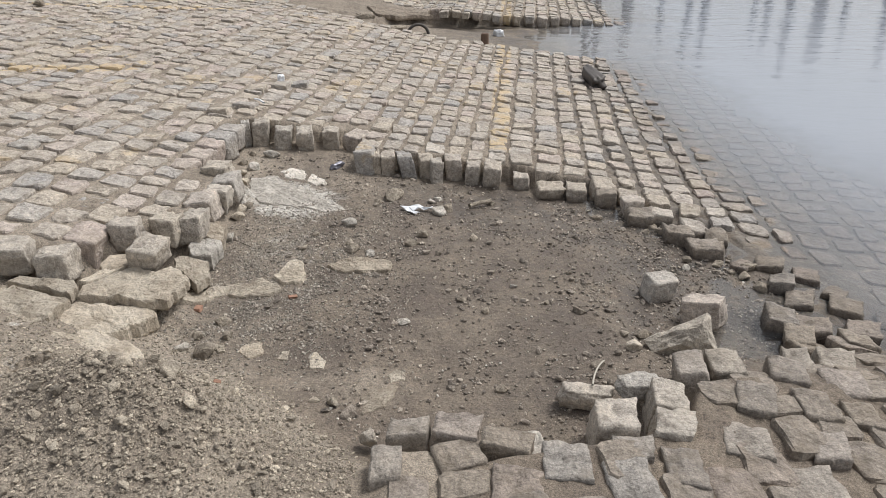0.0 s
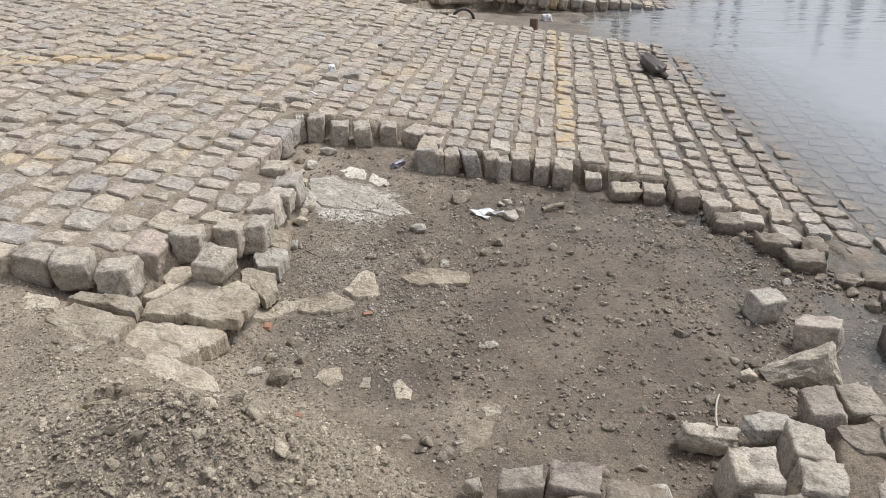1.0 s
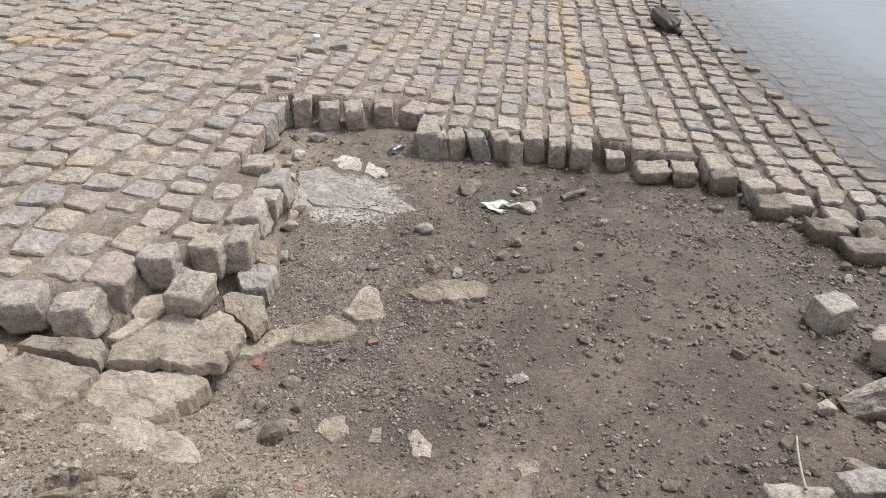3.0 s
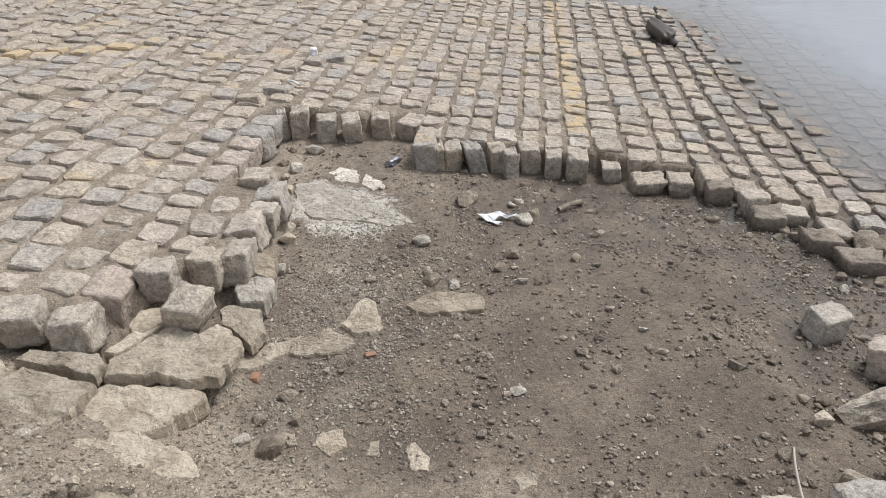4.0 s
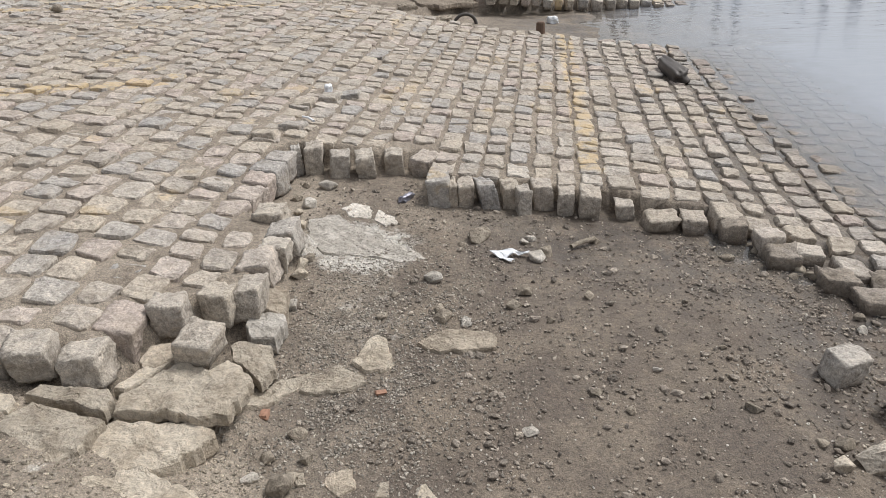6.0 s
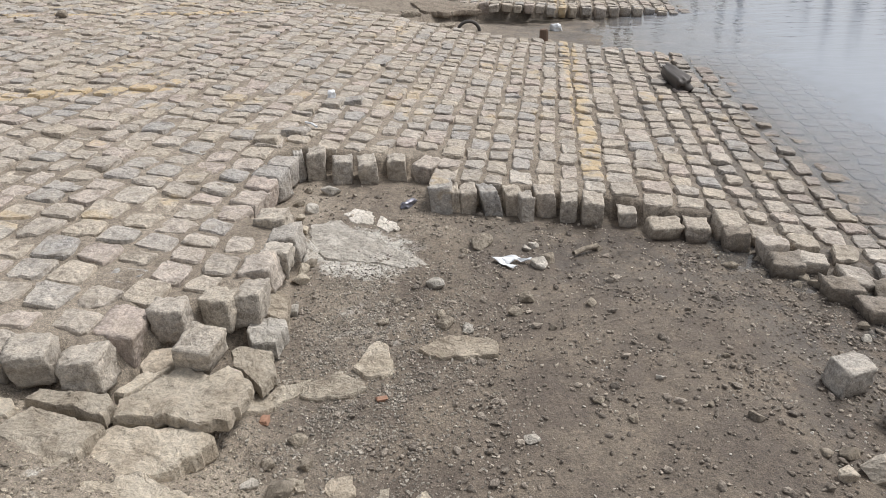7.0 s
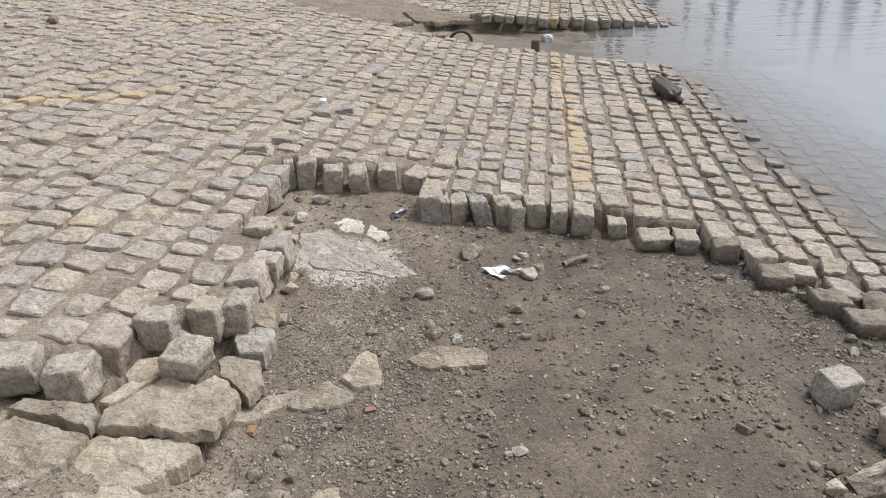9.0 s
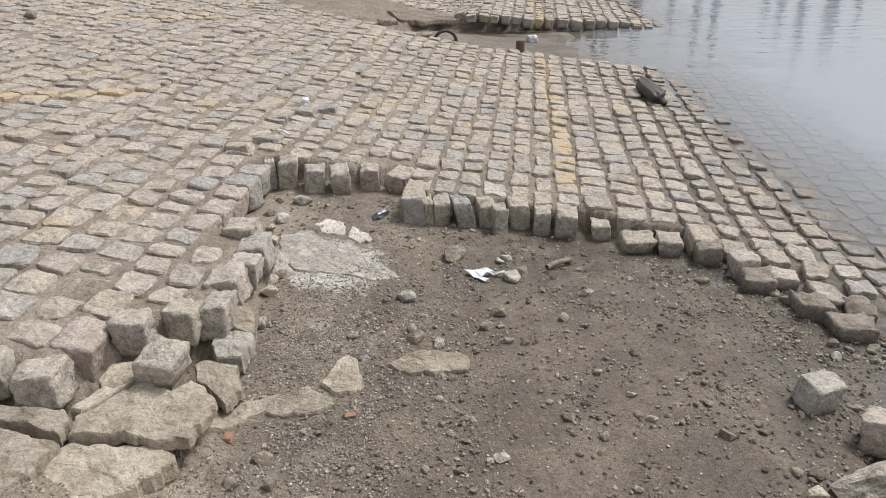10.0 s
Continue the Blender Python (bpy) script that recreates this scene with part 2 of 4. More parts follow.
def inside_depth(poly, x, y):
    """Distance to the outline, positive inside it."""
    x, y = np.asarray(x, float), np.asarray(y, float)
    dist, inn = np.full(x.shape, 1e9), np.zeros(x.shape, bool)
    for (ax, ay), (bx, by) in zip(poly, poly[1:] + poly[:1]):
        ex, ey = bx - ax, by - ay
        t = np.clip(((x - ax) * ex + (y - ay) * ey) / (ex * ex + ey * ey), 0, 1)
        dist = np.minimum(dist, np.hypot(x - ax - t * ex, y - ay - t * ey))
        cross = (ay > y) != (by > y)
        inn ^= cross & (x < ex * (y - ay) / (ey if ey else 1e-9) + ax)
    return np.where(inn, dist, -dist)


def ripple(x, y, size, seed=0.0):
    """Smooth uneven waves between about -1 and 1."""
    v = np.zeros(np.shape(x))
    rng = np.random.RandomState(int(seed) + 7)
    for i in range(9):
        a, ph, kk = rng.uniform(0, 6.283), rng.uniform(0, 6.283), 6.283 / size * rng.uniform(0.6, 1.7)
        v = v + np.sin(kk * (np.cos(a) * x + np.sin(a) * y) + ph + 0.8 * np.sin(kk * 0.6 * (np.sin(a) * x - np.cos(a) * y)))
    return v / 4.5


def paving(x, y):
    """The height of the tops of the setts."""
    x, y = np.asarray(x, float), np.asarray(y, float)
    z = sum(np.interp(x + d, PROFILE_X, PROFILE_Z) for d in (-0.25, 0.0, 0.25)) / 3
    z = z + (0.04 * smooth(x, -1.0, -0.2) + 0.07 * smooth(x, -0.2, 0.5)) * smooth(y, 2.55, 1.9) + 0.08 * smooth(y, 8.7, 9.7) * smooth(x, -0.5, 0.2)
    return z + 0.009 * ripple(x, y, 1.3, 3) * smooth(np.abs(x) + np.abs(y), 40, 20)


def pit_floor(x, y):
    q = (x + 0.95) + (y - 2.4)
    bank = 0.2 * smooth(q, -0.05, -0.9)
    mound = 0.17 * np.exp(-(((x + 0.86) / 0.36) ** 2 + ((y - 1.72) / 0.22) ** 2) ** 1.0)
    z = 0.004 + 0.008 * ripple(x, y, 0.7, 1) + 0.004 * ripple(x, y, 0.16, 2) + bank + mound
    z = z - 0.082 * smooth(x, 0.45, 1.2) * smooth(y, 2.0, 2.6) * smooth(y, 4.0, 3.0)
    z = z + np.interp(x, [-1.3, -0.9, -0.5, 0.0, 0.6, 1.2], [0.075, 0.055, 0.012, -0.05, -0.098, -0.09]) * smooth(y, 3.0, 4.0)
    z = z - 0.07 * np.exp(-(((x - 1.22) / 0.23) ** 2 + ((y - 2.48) / 0.2) ** 2) ** 1.5)
    z = z + 0.03 * smooth(x, -0.5, -1.1) * smooth(y, 2.5, 3.0) * smooth(y, 4.0, 3.0)
    z = z + smooth(q, -0.2, -0.4) * (0.015 * ripple(x, y, 0.12, 12) + 0.009 * ripple(x, y, 0.05, 13)) * np.exp(-(((x + 0.75) / 0.55) ** 2 + ((y - 1.6) / 0.35) ** 2))
    z = z + 0.075 * np.exp(-((x + 0.28) / 0.22) ** 2) * smooth(y, 1.8, 1.5)
    z = z + 0.06 * np.exp(-(((x + 1.2) / 0.2) ** 2 + ((y - 2.5) / 0.14) ** 2) ** 2)
    # a crevice in the bank
    z = z - 0.3 * np.exp(-((((x + 1.2) * 0.9 + (y - 1.865) * 0.2) / 0.10) ** 2 + (((y - 1.865) * 0.9 - (x + 1.2) * 0.2) / 0.045) ** 2) ** 2)
    return z


def ground_height(x, y):
    top = paving(x, y) - 0.0135 - 0.004 * smooth(x, 0.3, 1.2) + 0.004 * smooth(y, 2.6, 2.2) * smooth(x, -0.5, 0.0) + 0.003 * smooth(x, -0.2, -0.9) + 0.0065 * ripple(x, y, 0.33, 5) + 0.005 * ripple(x, y, 0.1, 6)
    d = inside_depth(PIT, x, y)
    z = top + (pit_floor(x, y) - top) * smooth(d + 0.02 * ripple(x, y, 0.15, 15) * (x < -1.0), np.where((x < -1.0) & (y < 3.65), -0.11, np.where((y < 2.0) & (x < 0.45), -0.10, -0.17)), np.where((x < -1.0) & (y < 3.65), 0.0, np.where((y < 2.0) & (x < 0.45), 0.01, -0.12)))
    d2 = inside_depth(PIT_FAR, x, y)
    floor2 = WATER + 0.07 * (1.03 + 0.06 * (y - 8.3) - x) + 0.01 * ripple(x, y, 0.8, 8) - 0.045 * smooth(y, 9.15, 9.5) * smooth(x, 1.0, 0.3)
    z = z + (np.minimum(floor2, top + 0.03) - z) * smooth(d2, np.where((y > 9.3) & (x > -0.2), -0.34, -0.12), np.where((y > 9.3) & (x > -0.2), -0.22, -0.07))
    return z + 0.02 * smooth(inside_depth(DRIFT, x, y), -0.05, 0.15)


def mesh_object(name, verts, faces, material, smooth_shade=True):
    me = bpy.data.meshes.new(name)
    me.from_pydata([tuple(v) for v in verts], [], faces)
    me.materials.append(material)
    if smooth_shade:
        me.polygons.foreach_set("use_smooth", [True] * len(me.polygons))
    me.update()
    return new(name, me)


def axis(lo, hi, step, reach):
    """Even steps between lo and hi, growing steps beyond, out to reach."""
    a = list(np.arange(lo, hi + step / 2, step))
    s, v = step, hi
    while v < reach:
        s *= 1.25
        v += s
        a.append(v)
    s, v, low = step, lo, []
    while v > -reach:
        s *= 1.25
        v -= s
        low.append(v)
    return np.array(low[::-1] + a)


def grid_faces(nx, ny):
    i = np.arange(nx - 1)[None, :] + nx * np.arange(ny - 1)[:, None]
    return np.stack([i, i + 1, i + 1 + nx, i + nx], -1).reshape(-1, 4).tolist()


gx, gy = axis(-1.9, 1.7, 0.0125, 700), axis(1.2, 4.6, 0.0125, 700)
gx = np.unique(np.concatenate([gx, np.arange(-6, 4, 0.05)]))
gy = np.unique(np.concatenate([gy, np.arange(4.6, 12, 0.05)]))
XX, YY = np.meshgrid(gx, gy)
ZZ = ground_height(XX, YY)
pit_d = inside_depth(PIT, XX, YY)
ground = mesh_object("ground", np.stack([XX, YY, ZZ], -1).reshape(-1, 3), grid_faces(len(gx), len(gy)), M_EARTH)
q = (XX + 0.95) + (YY - 2.4)
dry = np.where(pit_d > -0.02, np.maximum(smooth(q, 0.1, -0.25), np.maximum(0.75 * smooth(XX, -0.75, -1.15), 0.5 * smooth(XX, -0.25, -0.75))), 0.9 - 0.4 * smooth(XX, -1.0, 0.6) * smooth(YY, 8.0, 7.5))
dry = np.maximum(dry, 0.55 * np.exp(-(((XX + 0.35) / 0.5) ** 2 + ((YY - 2.05) / 0.22) ** 2)))
dry = np.where(pit_d < 0.0, dry - 0.42 * smooth(XX, -0.2, 0.5) * smooth(YY, 2.9, 2.4) * smooth(YY, 0.5, 1.2), dry)
dry = np.where(inside_depth(PIT_FAR, XX, YY) > -0.05, 0.5, np.where(inside_depth(DRIFT, XX, YY) > -0.1, 0.55, dry))
dry = np.maximum(dry, 0.5 * smooth(YY, 3.55, 3.95) * smooth(XX, 0.6, 0.0) * (pit_d > -0.1))
lime = 0.42 * smooth(q, 0.0, -0.3) * np.exp(-(((XX + 1.4) / 0.35) ** 2)) * (pit_d > 0) + 0.6 * np.exp(-(((XX + 0.82) / 0.36) ** 2 + ((YY - 3.68) / 0.28) ** 2) ** 2) + 0.48 * np.exp(-(((XX + 0.75) / 0.35) ** 2 + ((YY - 3.1) / 0.5) ** 2))
wet = np.maximum(smooth(ZZ, WATER + 0.10, WATER + 0.03), 0.35 * smooth(pit_d, 0.0, 0.1) * smooth(XX, -0.6, 0.2))
soil = ground.data.color_attributes.new("soil", "FLOAT_COLOR", "POINT")
soil.data.foreach_set("color", np.stack([dry, lime, wet, np.ones_like(dry)], -1).astype(np.float32).ravel())
tagged(ground, "sandy earth and dark mud in a washed-out hole", "ground", kind="structure")

wx, wy = axis(0.8, 4, 0.05, 700), axis(1, 12, 0.05, 700)
wx = wx[wx > 0.79]
XW, YW = np.meshgrid(wx, wy)
water = mesh_object("water", np.stack([XW, YW, np.full_like(XW, WATER)], -1).reshape(-1, 3), grid_faces(len(wx), len(wy)), M_WATER)
tagged(water, "calm grey harbour water lapping over the stone ramp", "water", kind="structure")
water.visible_shadow = False
# silt thickens with the depth and off the shore, painted sky sheen grows with y; the puddle in the hole is clear
deep = WATER - ground_height(XW, YW)
silt_sheen = 0.04 + (0.28 * smooth(deep, 0.0, 0.05) + 0.45 * smooth(deep, 0.03, 0.17)) * (0.4 + 0.6 * smooth(YW, 2.6, 5.5)) * smooth(XW + 0.6 * smooth(YW, 6.0, 7.5), 1.4, 1.75)
water.data.attributes.new("silt_sheen", "FLOAT", "POINT").data.foreach_set("value", silt_sheen.astype(np.float32).ravel())


# ---- setts ----
def part(name, data, material, parent, label="", m=None):
    """Links a bmesh or a mesh as one object under a thing or a part."""
    if isinstance(data, bmesh.types.BMesh):
        me = bpy.data.meshes.new(name)
        data.to_mesh(me)
        data.free()
        data = me
    if not data.materials:
        data.materials.append(material)
    ob = new(name, data)
    ob.parent = parent
    if m is not None:
        ob.matrix_basis = m
    if label:
        ob["label"] = label
    return ob


def sett_shape(rng, tops=(0.985, 0.905)):
    """Points and faces of one worn sett of unit size; its top is at z = 0, its foot at -1."""
    base = [(-0.5, -0.38), (-0.38, -0.5), (0.0, -0.5), (0.38, -0.5), (0.5, -0.38), (0.5, 0.0), (0.5, 0.38), (0.38, 0.5), (0.0, 0.5), (-0.38, 0.5), (-0.5, 0.38), (-0.5, 0.0)]
    corner = [(rng.uniform(-0.1, 0.1), rng.uniform(-0.1, 0.1)) for _ in range(4)]
    jig = [(rng.uniform(-0.035, 0.035), rng.uniform(-0.035, 0.035)) for _ in base]
    rings, n = [], len(base)
    for z, s in ((-1.0, 0.86), (-0.16, 1.0), (-0.05, tops[0]), (0.0, tops[1])):
        ring = []
        for i, (x, y) in enumerate(base):
            c = [corner[k] for k in ((0,), (0,), (0, 1), (1,), (1,), (1, 2), (2,), (2,), (2, 3), (3,), (3,), (3, 0))[i]]
            cx, cy = sum(p[0] for p in c) / len(c), sum(p[1] for p in c) / len(c)
            ring.append((s * (x + cx + jig[i][0] + rng.uniform(-0.02, 0.02)), s * (y + cy + jig[i][1] + rng.uniform(-0.02, 0.02)), z + (rng.uniform(-0.035, 0.035) if z > -0.9 else 0)))
        rings.append(ring)
    v = [p for r in rings for p in r] + [(rng.uniform(-0.15, 0.15), rng.uniform(-0.15, 0.15), rng.uniform(-0.03, 0.05))]
    f = []
    for r in range(3):
        for i in range(n):
            j = (i + 1) % n
            f.append((r * n + i, r * n + j, r * n + n + j, r * n + n + i))
    f += [(3 * n + i, 3 * n + (i + 1) % n, 4 * n) for i in range(n)]
    return v, f


SHAPES = [sett_shape(random.Random(i)) for i in range(24)]


def rock_bmesh(rng, size, cuts=3, rough=0.12, boxy=0.6):
    """A broken block: a box drawn part of the way to a ball, roughened."""
    bm = bmesh.new()
    bmesh.ops.create_cube(bm, size=1.0)
    bmesh.ops.subdivide_edges(bm, edges=bm.edges[:], cuts=cuts, use_grid_fill=True)
    off = Vector((rng.uniform(0, 50), rng.uniform(0, 50), rng.uniform(0, 50)))
    skew = [rng.uniform(-0.14, 0.14) for _ in range(6)]
    for v in bm.verts:
        p = v.co.copy()
        ball = p.normalized() * 0.62
        p = p * boxy + ball * (1 - boxy)
        p.x += skew[0] * p.z + skew[1] * p.y
        p.y += skew[2] * p.z + skew[3] * p.x
        p *= 1 + rough * noise.fractal(v.co * 1.6 + off, 1.0, 2.0, 3) + 0.45 * rough * noise.noise(v.co * 5 + off) + 0.3 * rough * noise.noise(v.co * 11 + off)
        v.co = Vector((p.x * size[0], p.y * size[1], p.z * size[2]))
    for f in bm.faces:
        f.smooth = True
    return bm


def chip_bmesh(rng, size, points=16):
    """A broken stone: the hull of a few points near a ball."""
    bm = bmesh.new()
    for _ in range(points):
        d = Vector((rng.gauss(0, 1), rng.gauss(0, 1), rng.gauss(0, 1))).normalized() * rng.uniform(0.42, 0.55)
        bm.verts.new((d.x * size[0], d.y * size[1], d.z * size[2]))
    hull = bmesh.ops.convex_hull(bm, input=bm.verts[:])
    bmesh.ops.delete(bm, geom=[g for g in hull["geom_interior"] if isinstance(g, bmesh.types.BMVert)], context="VERTS")
    bmesh.ops.bevel(bm, geom=bm.edges[:], offset=0.04 * min(size), segments=1, affect="EDGES")
    return bm


def data_of(bm, name, material):
    me = bpy.data.meshes.new(name)
    bm.to_mesh(me)
    bm.free()
    me.materials.append(material)
    return me


SETT_MESHES, TIGHT_MESHES = [], []
for v, f in SHAPES + [sett_shape(random.Random(i + 60), (0.99, 0.92)) for i in range(16)]:
    me = bpy.data.meshes.new("sett")
    me.from_pydata(v, [], f)
    me.materials.append(M_SETT)
    (SETT_MESHES if len(SETT_MESHES) < len(SHAPES) else TIGHT_MESHES).append(me)
# finer ones for the rim of the hole, where whole stones stand bare
FINE_MESHES = []
for i in range(12):
    bm = rock_bmesh(random.Random(100 + i), (1.0, 1.0, 1.0), 8, 0.11, 0.91)
    bmesh.ops.translate(bm, verts=bm.verts, vec=(0, 0, -0.5))
    FINE_MESHES.append(data_of(bm, "sett", M_SETT))


def lay(rng, region, s_edges, v_lo, v_hi, length=0.158, way=CD, across=CP, wild=0.0, rim=True):
    """Places of setts in courses: (x, y, z, width, length, turn, tilt x, tilt y)."""
    out = []
    turn = math.atan2(way.y, way.x) - math.pi / 2
    for a, b in zip(s_edges[:-1], s_edges[1:]):
        v = v_lo + rng.uniform(0, length)
        vs = np.arange(v_lo, min(v_hi, 5.0), 0.005)
        mid = (a + b) / 2
        void = inside_depth(PIT, across.x * mid + way.x * vs, across.y * mid + way.y * vs) > 0
        while v < v_hi:
            k = int((v + 0.04 - v_lo) / 0.005)
            if rim and k < len(vs) and void[k]:
                while k < len(vs) and void[k]:
                    k += 1
                v = v_lo + 0.005 * k + rng.uniform(-0.02, 0.015)
            ln = length * rng.choice((0.82, 0.92, 1.0, 1.0, 1.08, 1.2))
            s = (a + b) / 2 + rng.uniform(-0.006, 0.006)
            c = across * s + way * (v + ln / 2)
            w = (b - a)
            out.append((c.x, c.y, w, ln, turn + rng.uniform(-0.1, 0.1) * (1 + wild)))
            v += ln
    arr = np.array(out)
    keep = region(arr[:, 0], arr[:, 1])
    return arr[keep]


def sett_matrix(row, rng, tilt=0.04, drop=0.009, gap=0.023, height=0.135):
    x, y, w, ln, turn = row
    gap = gap + (0.010 if x > 0.8 and y > 2.7 else 0.0)
    e = 0.06
    z = float(paving(x, y))
    sx = (float(paving(x + e, y)) - float(paving(x - e, y))) / (2 * e)
    sy = (float(paving(x, y + e)) - float(paving(x, y - e))) / (2 * e)
    m = Matrix.Translation((x, y, z + rng.uniform(-drop, drop)))
    up = Vector((-sx + rng.gauss(0, tilt), -sy + rng.gauss(0, tilt), 1)).normalized()
    m = m @ Vector((0, 0, 1)).rotation_difference(up).to_matrix().to_4x4() @ Matrix.Rotation(turn, 4, "Z")
    return m @ Matrix.Diagonal((max(0.06, w - gap), max(0.06, ln - gap), height * rng.uniform(0.92, 1.08), 1))


def joined(name, rows, rng, parent, material):
    vs, fs, base = [], [], 0
    for row in rows:
        m = np.array(sett_matrix(row, rng, height=0.08 if 9.5 < row[1] < 9.85 and row[0] > -0.6 else 0.135))
        v, f = SHAPES[rng.randrange(len(SHAPES))]
        flip = rng.choice((1, -1))
        p = np.array(v) * (flip, flip, 1)
        vs.append(p @ m[:3, :3].T + m[:3, 3])
        fs += [tuple(i + base for i in t) for t in f]
        base += len(v)
    ob = mesh_object(name, np.concatenate(vs), fs, material, False)
    ob.parent = parent
    return tagged(ob, kind="stuff")


def edges_from(centres, rng, lo, hi, mean=0.148):
    e = [(a + b) / 2 for a, b in zip(centres[:-1], centres[1:])]
    e = [e[0] - mean] + e + [e[-1] + mean]
    while e[0] > lo:
        e.insert(0, e[0] - mean * rng.uniform(0.86, 1.16))
    while e[-1] < hi:
        e.append(e[-1] + mean * rng.uniform(0.86, 1.16))
    return e


# setts that stand bare round the hole: x, y, width, length, turn
RIM_NOTCH = [(-1.238, 4.475, 0.052, 0.10, 17), (-1.148, 4.495, 0.100, 0.15, 6), (-1.001, 4.465, 0.110, 0.15, 10), (-0.871, 4.465, 0.104, 0.15, 12),
             (-0.72, 4.555, 0.108, 0.14, 4), (-0.545, 4.54, 0.125, 0.15, -22)]
RIM_FAR = [(-0.467, 4.185, 0.118, 0.15, -2), (-0.398, 4.16, 0.048, 0.11, 10), (-0.329, 4.19, 0.086, 0.14, 5), (-0.229, 4.19, 0.09, 0.14, 8), (-0.105, 4.215, 0.085, 0.13, 4),
           (-0.04, 4.145, 0.075, 0.09, 14), (0.058, 4.23, 0.105, 0.125, 1), (0.18, 4.185, 0.088, 0.14, -4), (0.297, 4.145, 0.106, 0.15, -10)]
RIM_LOW = [(0.468, 4.137, 0.093, 0.12, -12), (0.62, 4.013, 0.158, 0.135, -1), (0.776, 3.995, 0.118, 0.15, -6), (0.915, 3.87, 0.125, 0.13, -5), (1.047, 3.605, 0.143, 0.14, -11),
           (1.193, 3.383, 0.142, 0.14, -9), (1.376, 3.378, 0.113, 0.14, -13), (1.276, 3.223, 0.155, 0.129, -6)]
RIM_LEFT = [(-1.675, 2.585, 0.115, 0.14, 9), (-1.514, 2.57, 0.118, 0.12, 0), (-1.345, 2.85, 0.11, 0.10, 3), (-1.205, 2.95, 0.10, 0.11, -12), (-1.118, 3.02, 0.09, 0.145, -2), (-1.132, 3.206, 0.115, 0.155, 3),
            (-1.10, 3.36, 0.105, 0.115, -10), (-1.095, 3.495, 0.115, 0.13, 1), (-1.177, 3.65, 0.13, 0.14, -5)]
CORNER = [(-0.103, 1.677, 0.115, 0.081, -1), (0.031, 1.676, 0.135, 0.088, -11), (0.178, 1.621, 0.138, 0.078, -16), (0.331, 1.533, 0.126, 0.135, -9), (-0.152, 1.516, 0.085, 0.127, -2), (0.187, 1.432, 0.137, 0.118, -8), (0.517, 1.593, 0.114, 0.089, -7), (0.483, 1.452, 0.124, 0.135, 5), (0.65, 1.525, 0.103, 0.135, -6), (0.829, 2.033, 0.103, 0.135, -6), (0.955, 2.067, 0.112, 0.135, -6)]
CORNER_WET = [(1.15, 2.026, 0.121, 0.135, -17), (1.251, 2.169, 0.092, 0.135, -12), (1.398, 2.187, 0.125, 0.135, -18), (0.965, 1.842, 0.113, 0.135, -17), (0.87, 1.658, 0.128, 0.135, -19), (1.323, 1.975, 0.136, 0.135, -11), (1.148, 1.826, 0.109, 0.131, -5), (1.103, 1.655, 0.097, 0.135, -14), (0.994, 1.494, 0.14, 0.133, 4), (1.288, 1.808, 0.094, 0.121, -9)]
BARE = RIM_NOTCH + RIM_FAR + RIM_LOW + RIM_LEFT


def taken(x, y, stones=BARE, margin=0.035):
    """Where one of these setts already stands."""
    hit = np.zeros(np.shape(x), bool)
    for bx, by, w, ln, turn in stones:
        c, sn = math.cos(radians(turn)), math.sin(radians(turn))
        u, v = (x - bx) * c + (y - by) * sn, (y - by) * c - (x - bx) * sn
        hit |= (np.abs(u) < w / 2 + margin) & (np.abs(v) < ln / 2 + margin)
    return hit


COURSES = [-1.63, -1.476, -1.354, -1.23, -1.085, -0.945, -0.796, -0.691, -0.545, -0.418, -0.297, -0.178, -0.023, 0.154, 0.313]
rng = random.Random(5)
S_EDGES = edges_from(COURSES, rng, -9.5, 3.2)


def main_region(x, y):
    band = (x > 1.2) & (x < 1.84) & (y < 3.2)
    rim = taken(x, y) | ((x > -1.5) & (x < -0.95) & (y < 3.62) & (inside_depth(PIT, x, y) > -0.06)) | ((x > -1.46) & (x < -1.3) & (y < 2.80))
    near = (x > -0.6) & (y < 2.5)
    return (inside_depth(PIT, x, y) < -0.03) & (inside_depth(PIT_FAR, x, y) < -0.05) & (inside_depth(DRIFT, x, y) < 0.0) & ~near & ~band & ~rim & (y > 2.2) & (y < 15) & (x > -8.5) & (x < 3.0) & ~((x > 1.3) & (y < 2.62))


def near_region(x, y):
    return (inside_depth(PIT, x, y) < -0.05) & (x > -0.3) & (x < 2.9) & (y < 2.62) & (y > 0.9) & ~((x < 1.3) & (y > 2.3)) & ~((x > 1.2) & (y > 2.38)) & ~((x > 0.44) & (x < 0.8) & (y > 1.66))


main_rows = lay(rng, main_region, S_EDGES, 1.2, 15.5)
NW = Vector((-0.10, 1.0)).normalized()
NP = Vector((NW.y, -NW.x))
near_edges = edges_from([0.05, 0.2, 0.345, 0.49], rng, -0.6, 3.2, 0.142)
near_rows = lay(rng, near_region, near_edges, 0.7, 2.8, 0.136, NW, NP, 0.6, False)
near_rows = near_rows[~taken(near_rows[:, 0], near_rows[:, 1], CORNER + CORNER_WET + [(0.5, 1.73, 0.13, 0.16, 0), (0.69, 1.77, 0.13, 0.3, 0)], 0.01)]

pavement = tagged(new("pavement"), "worn granite sett paving of a boat ramp", "pavement", kind="structure")
pavement_near = tagged(new("pavement_near"), "broken corner of granite sett paving beside the hole", "pavement", kind="structure")


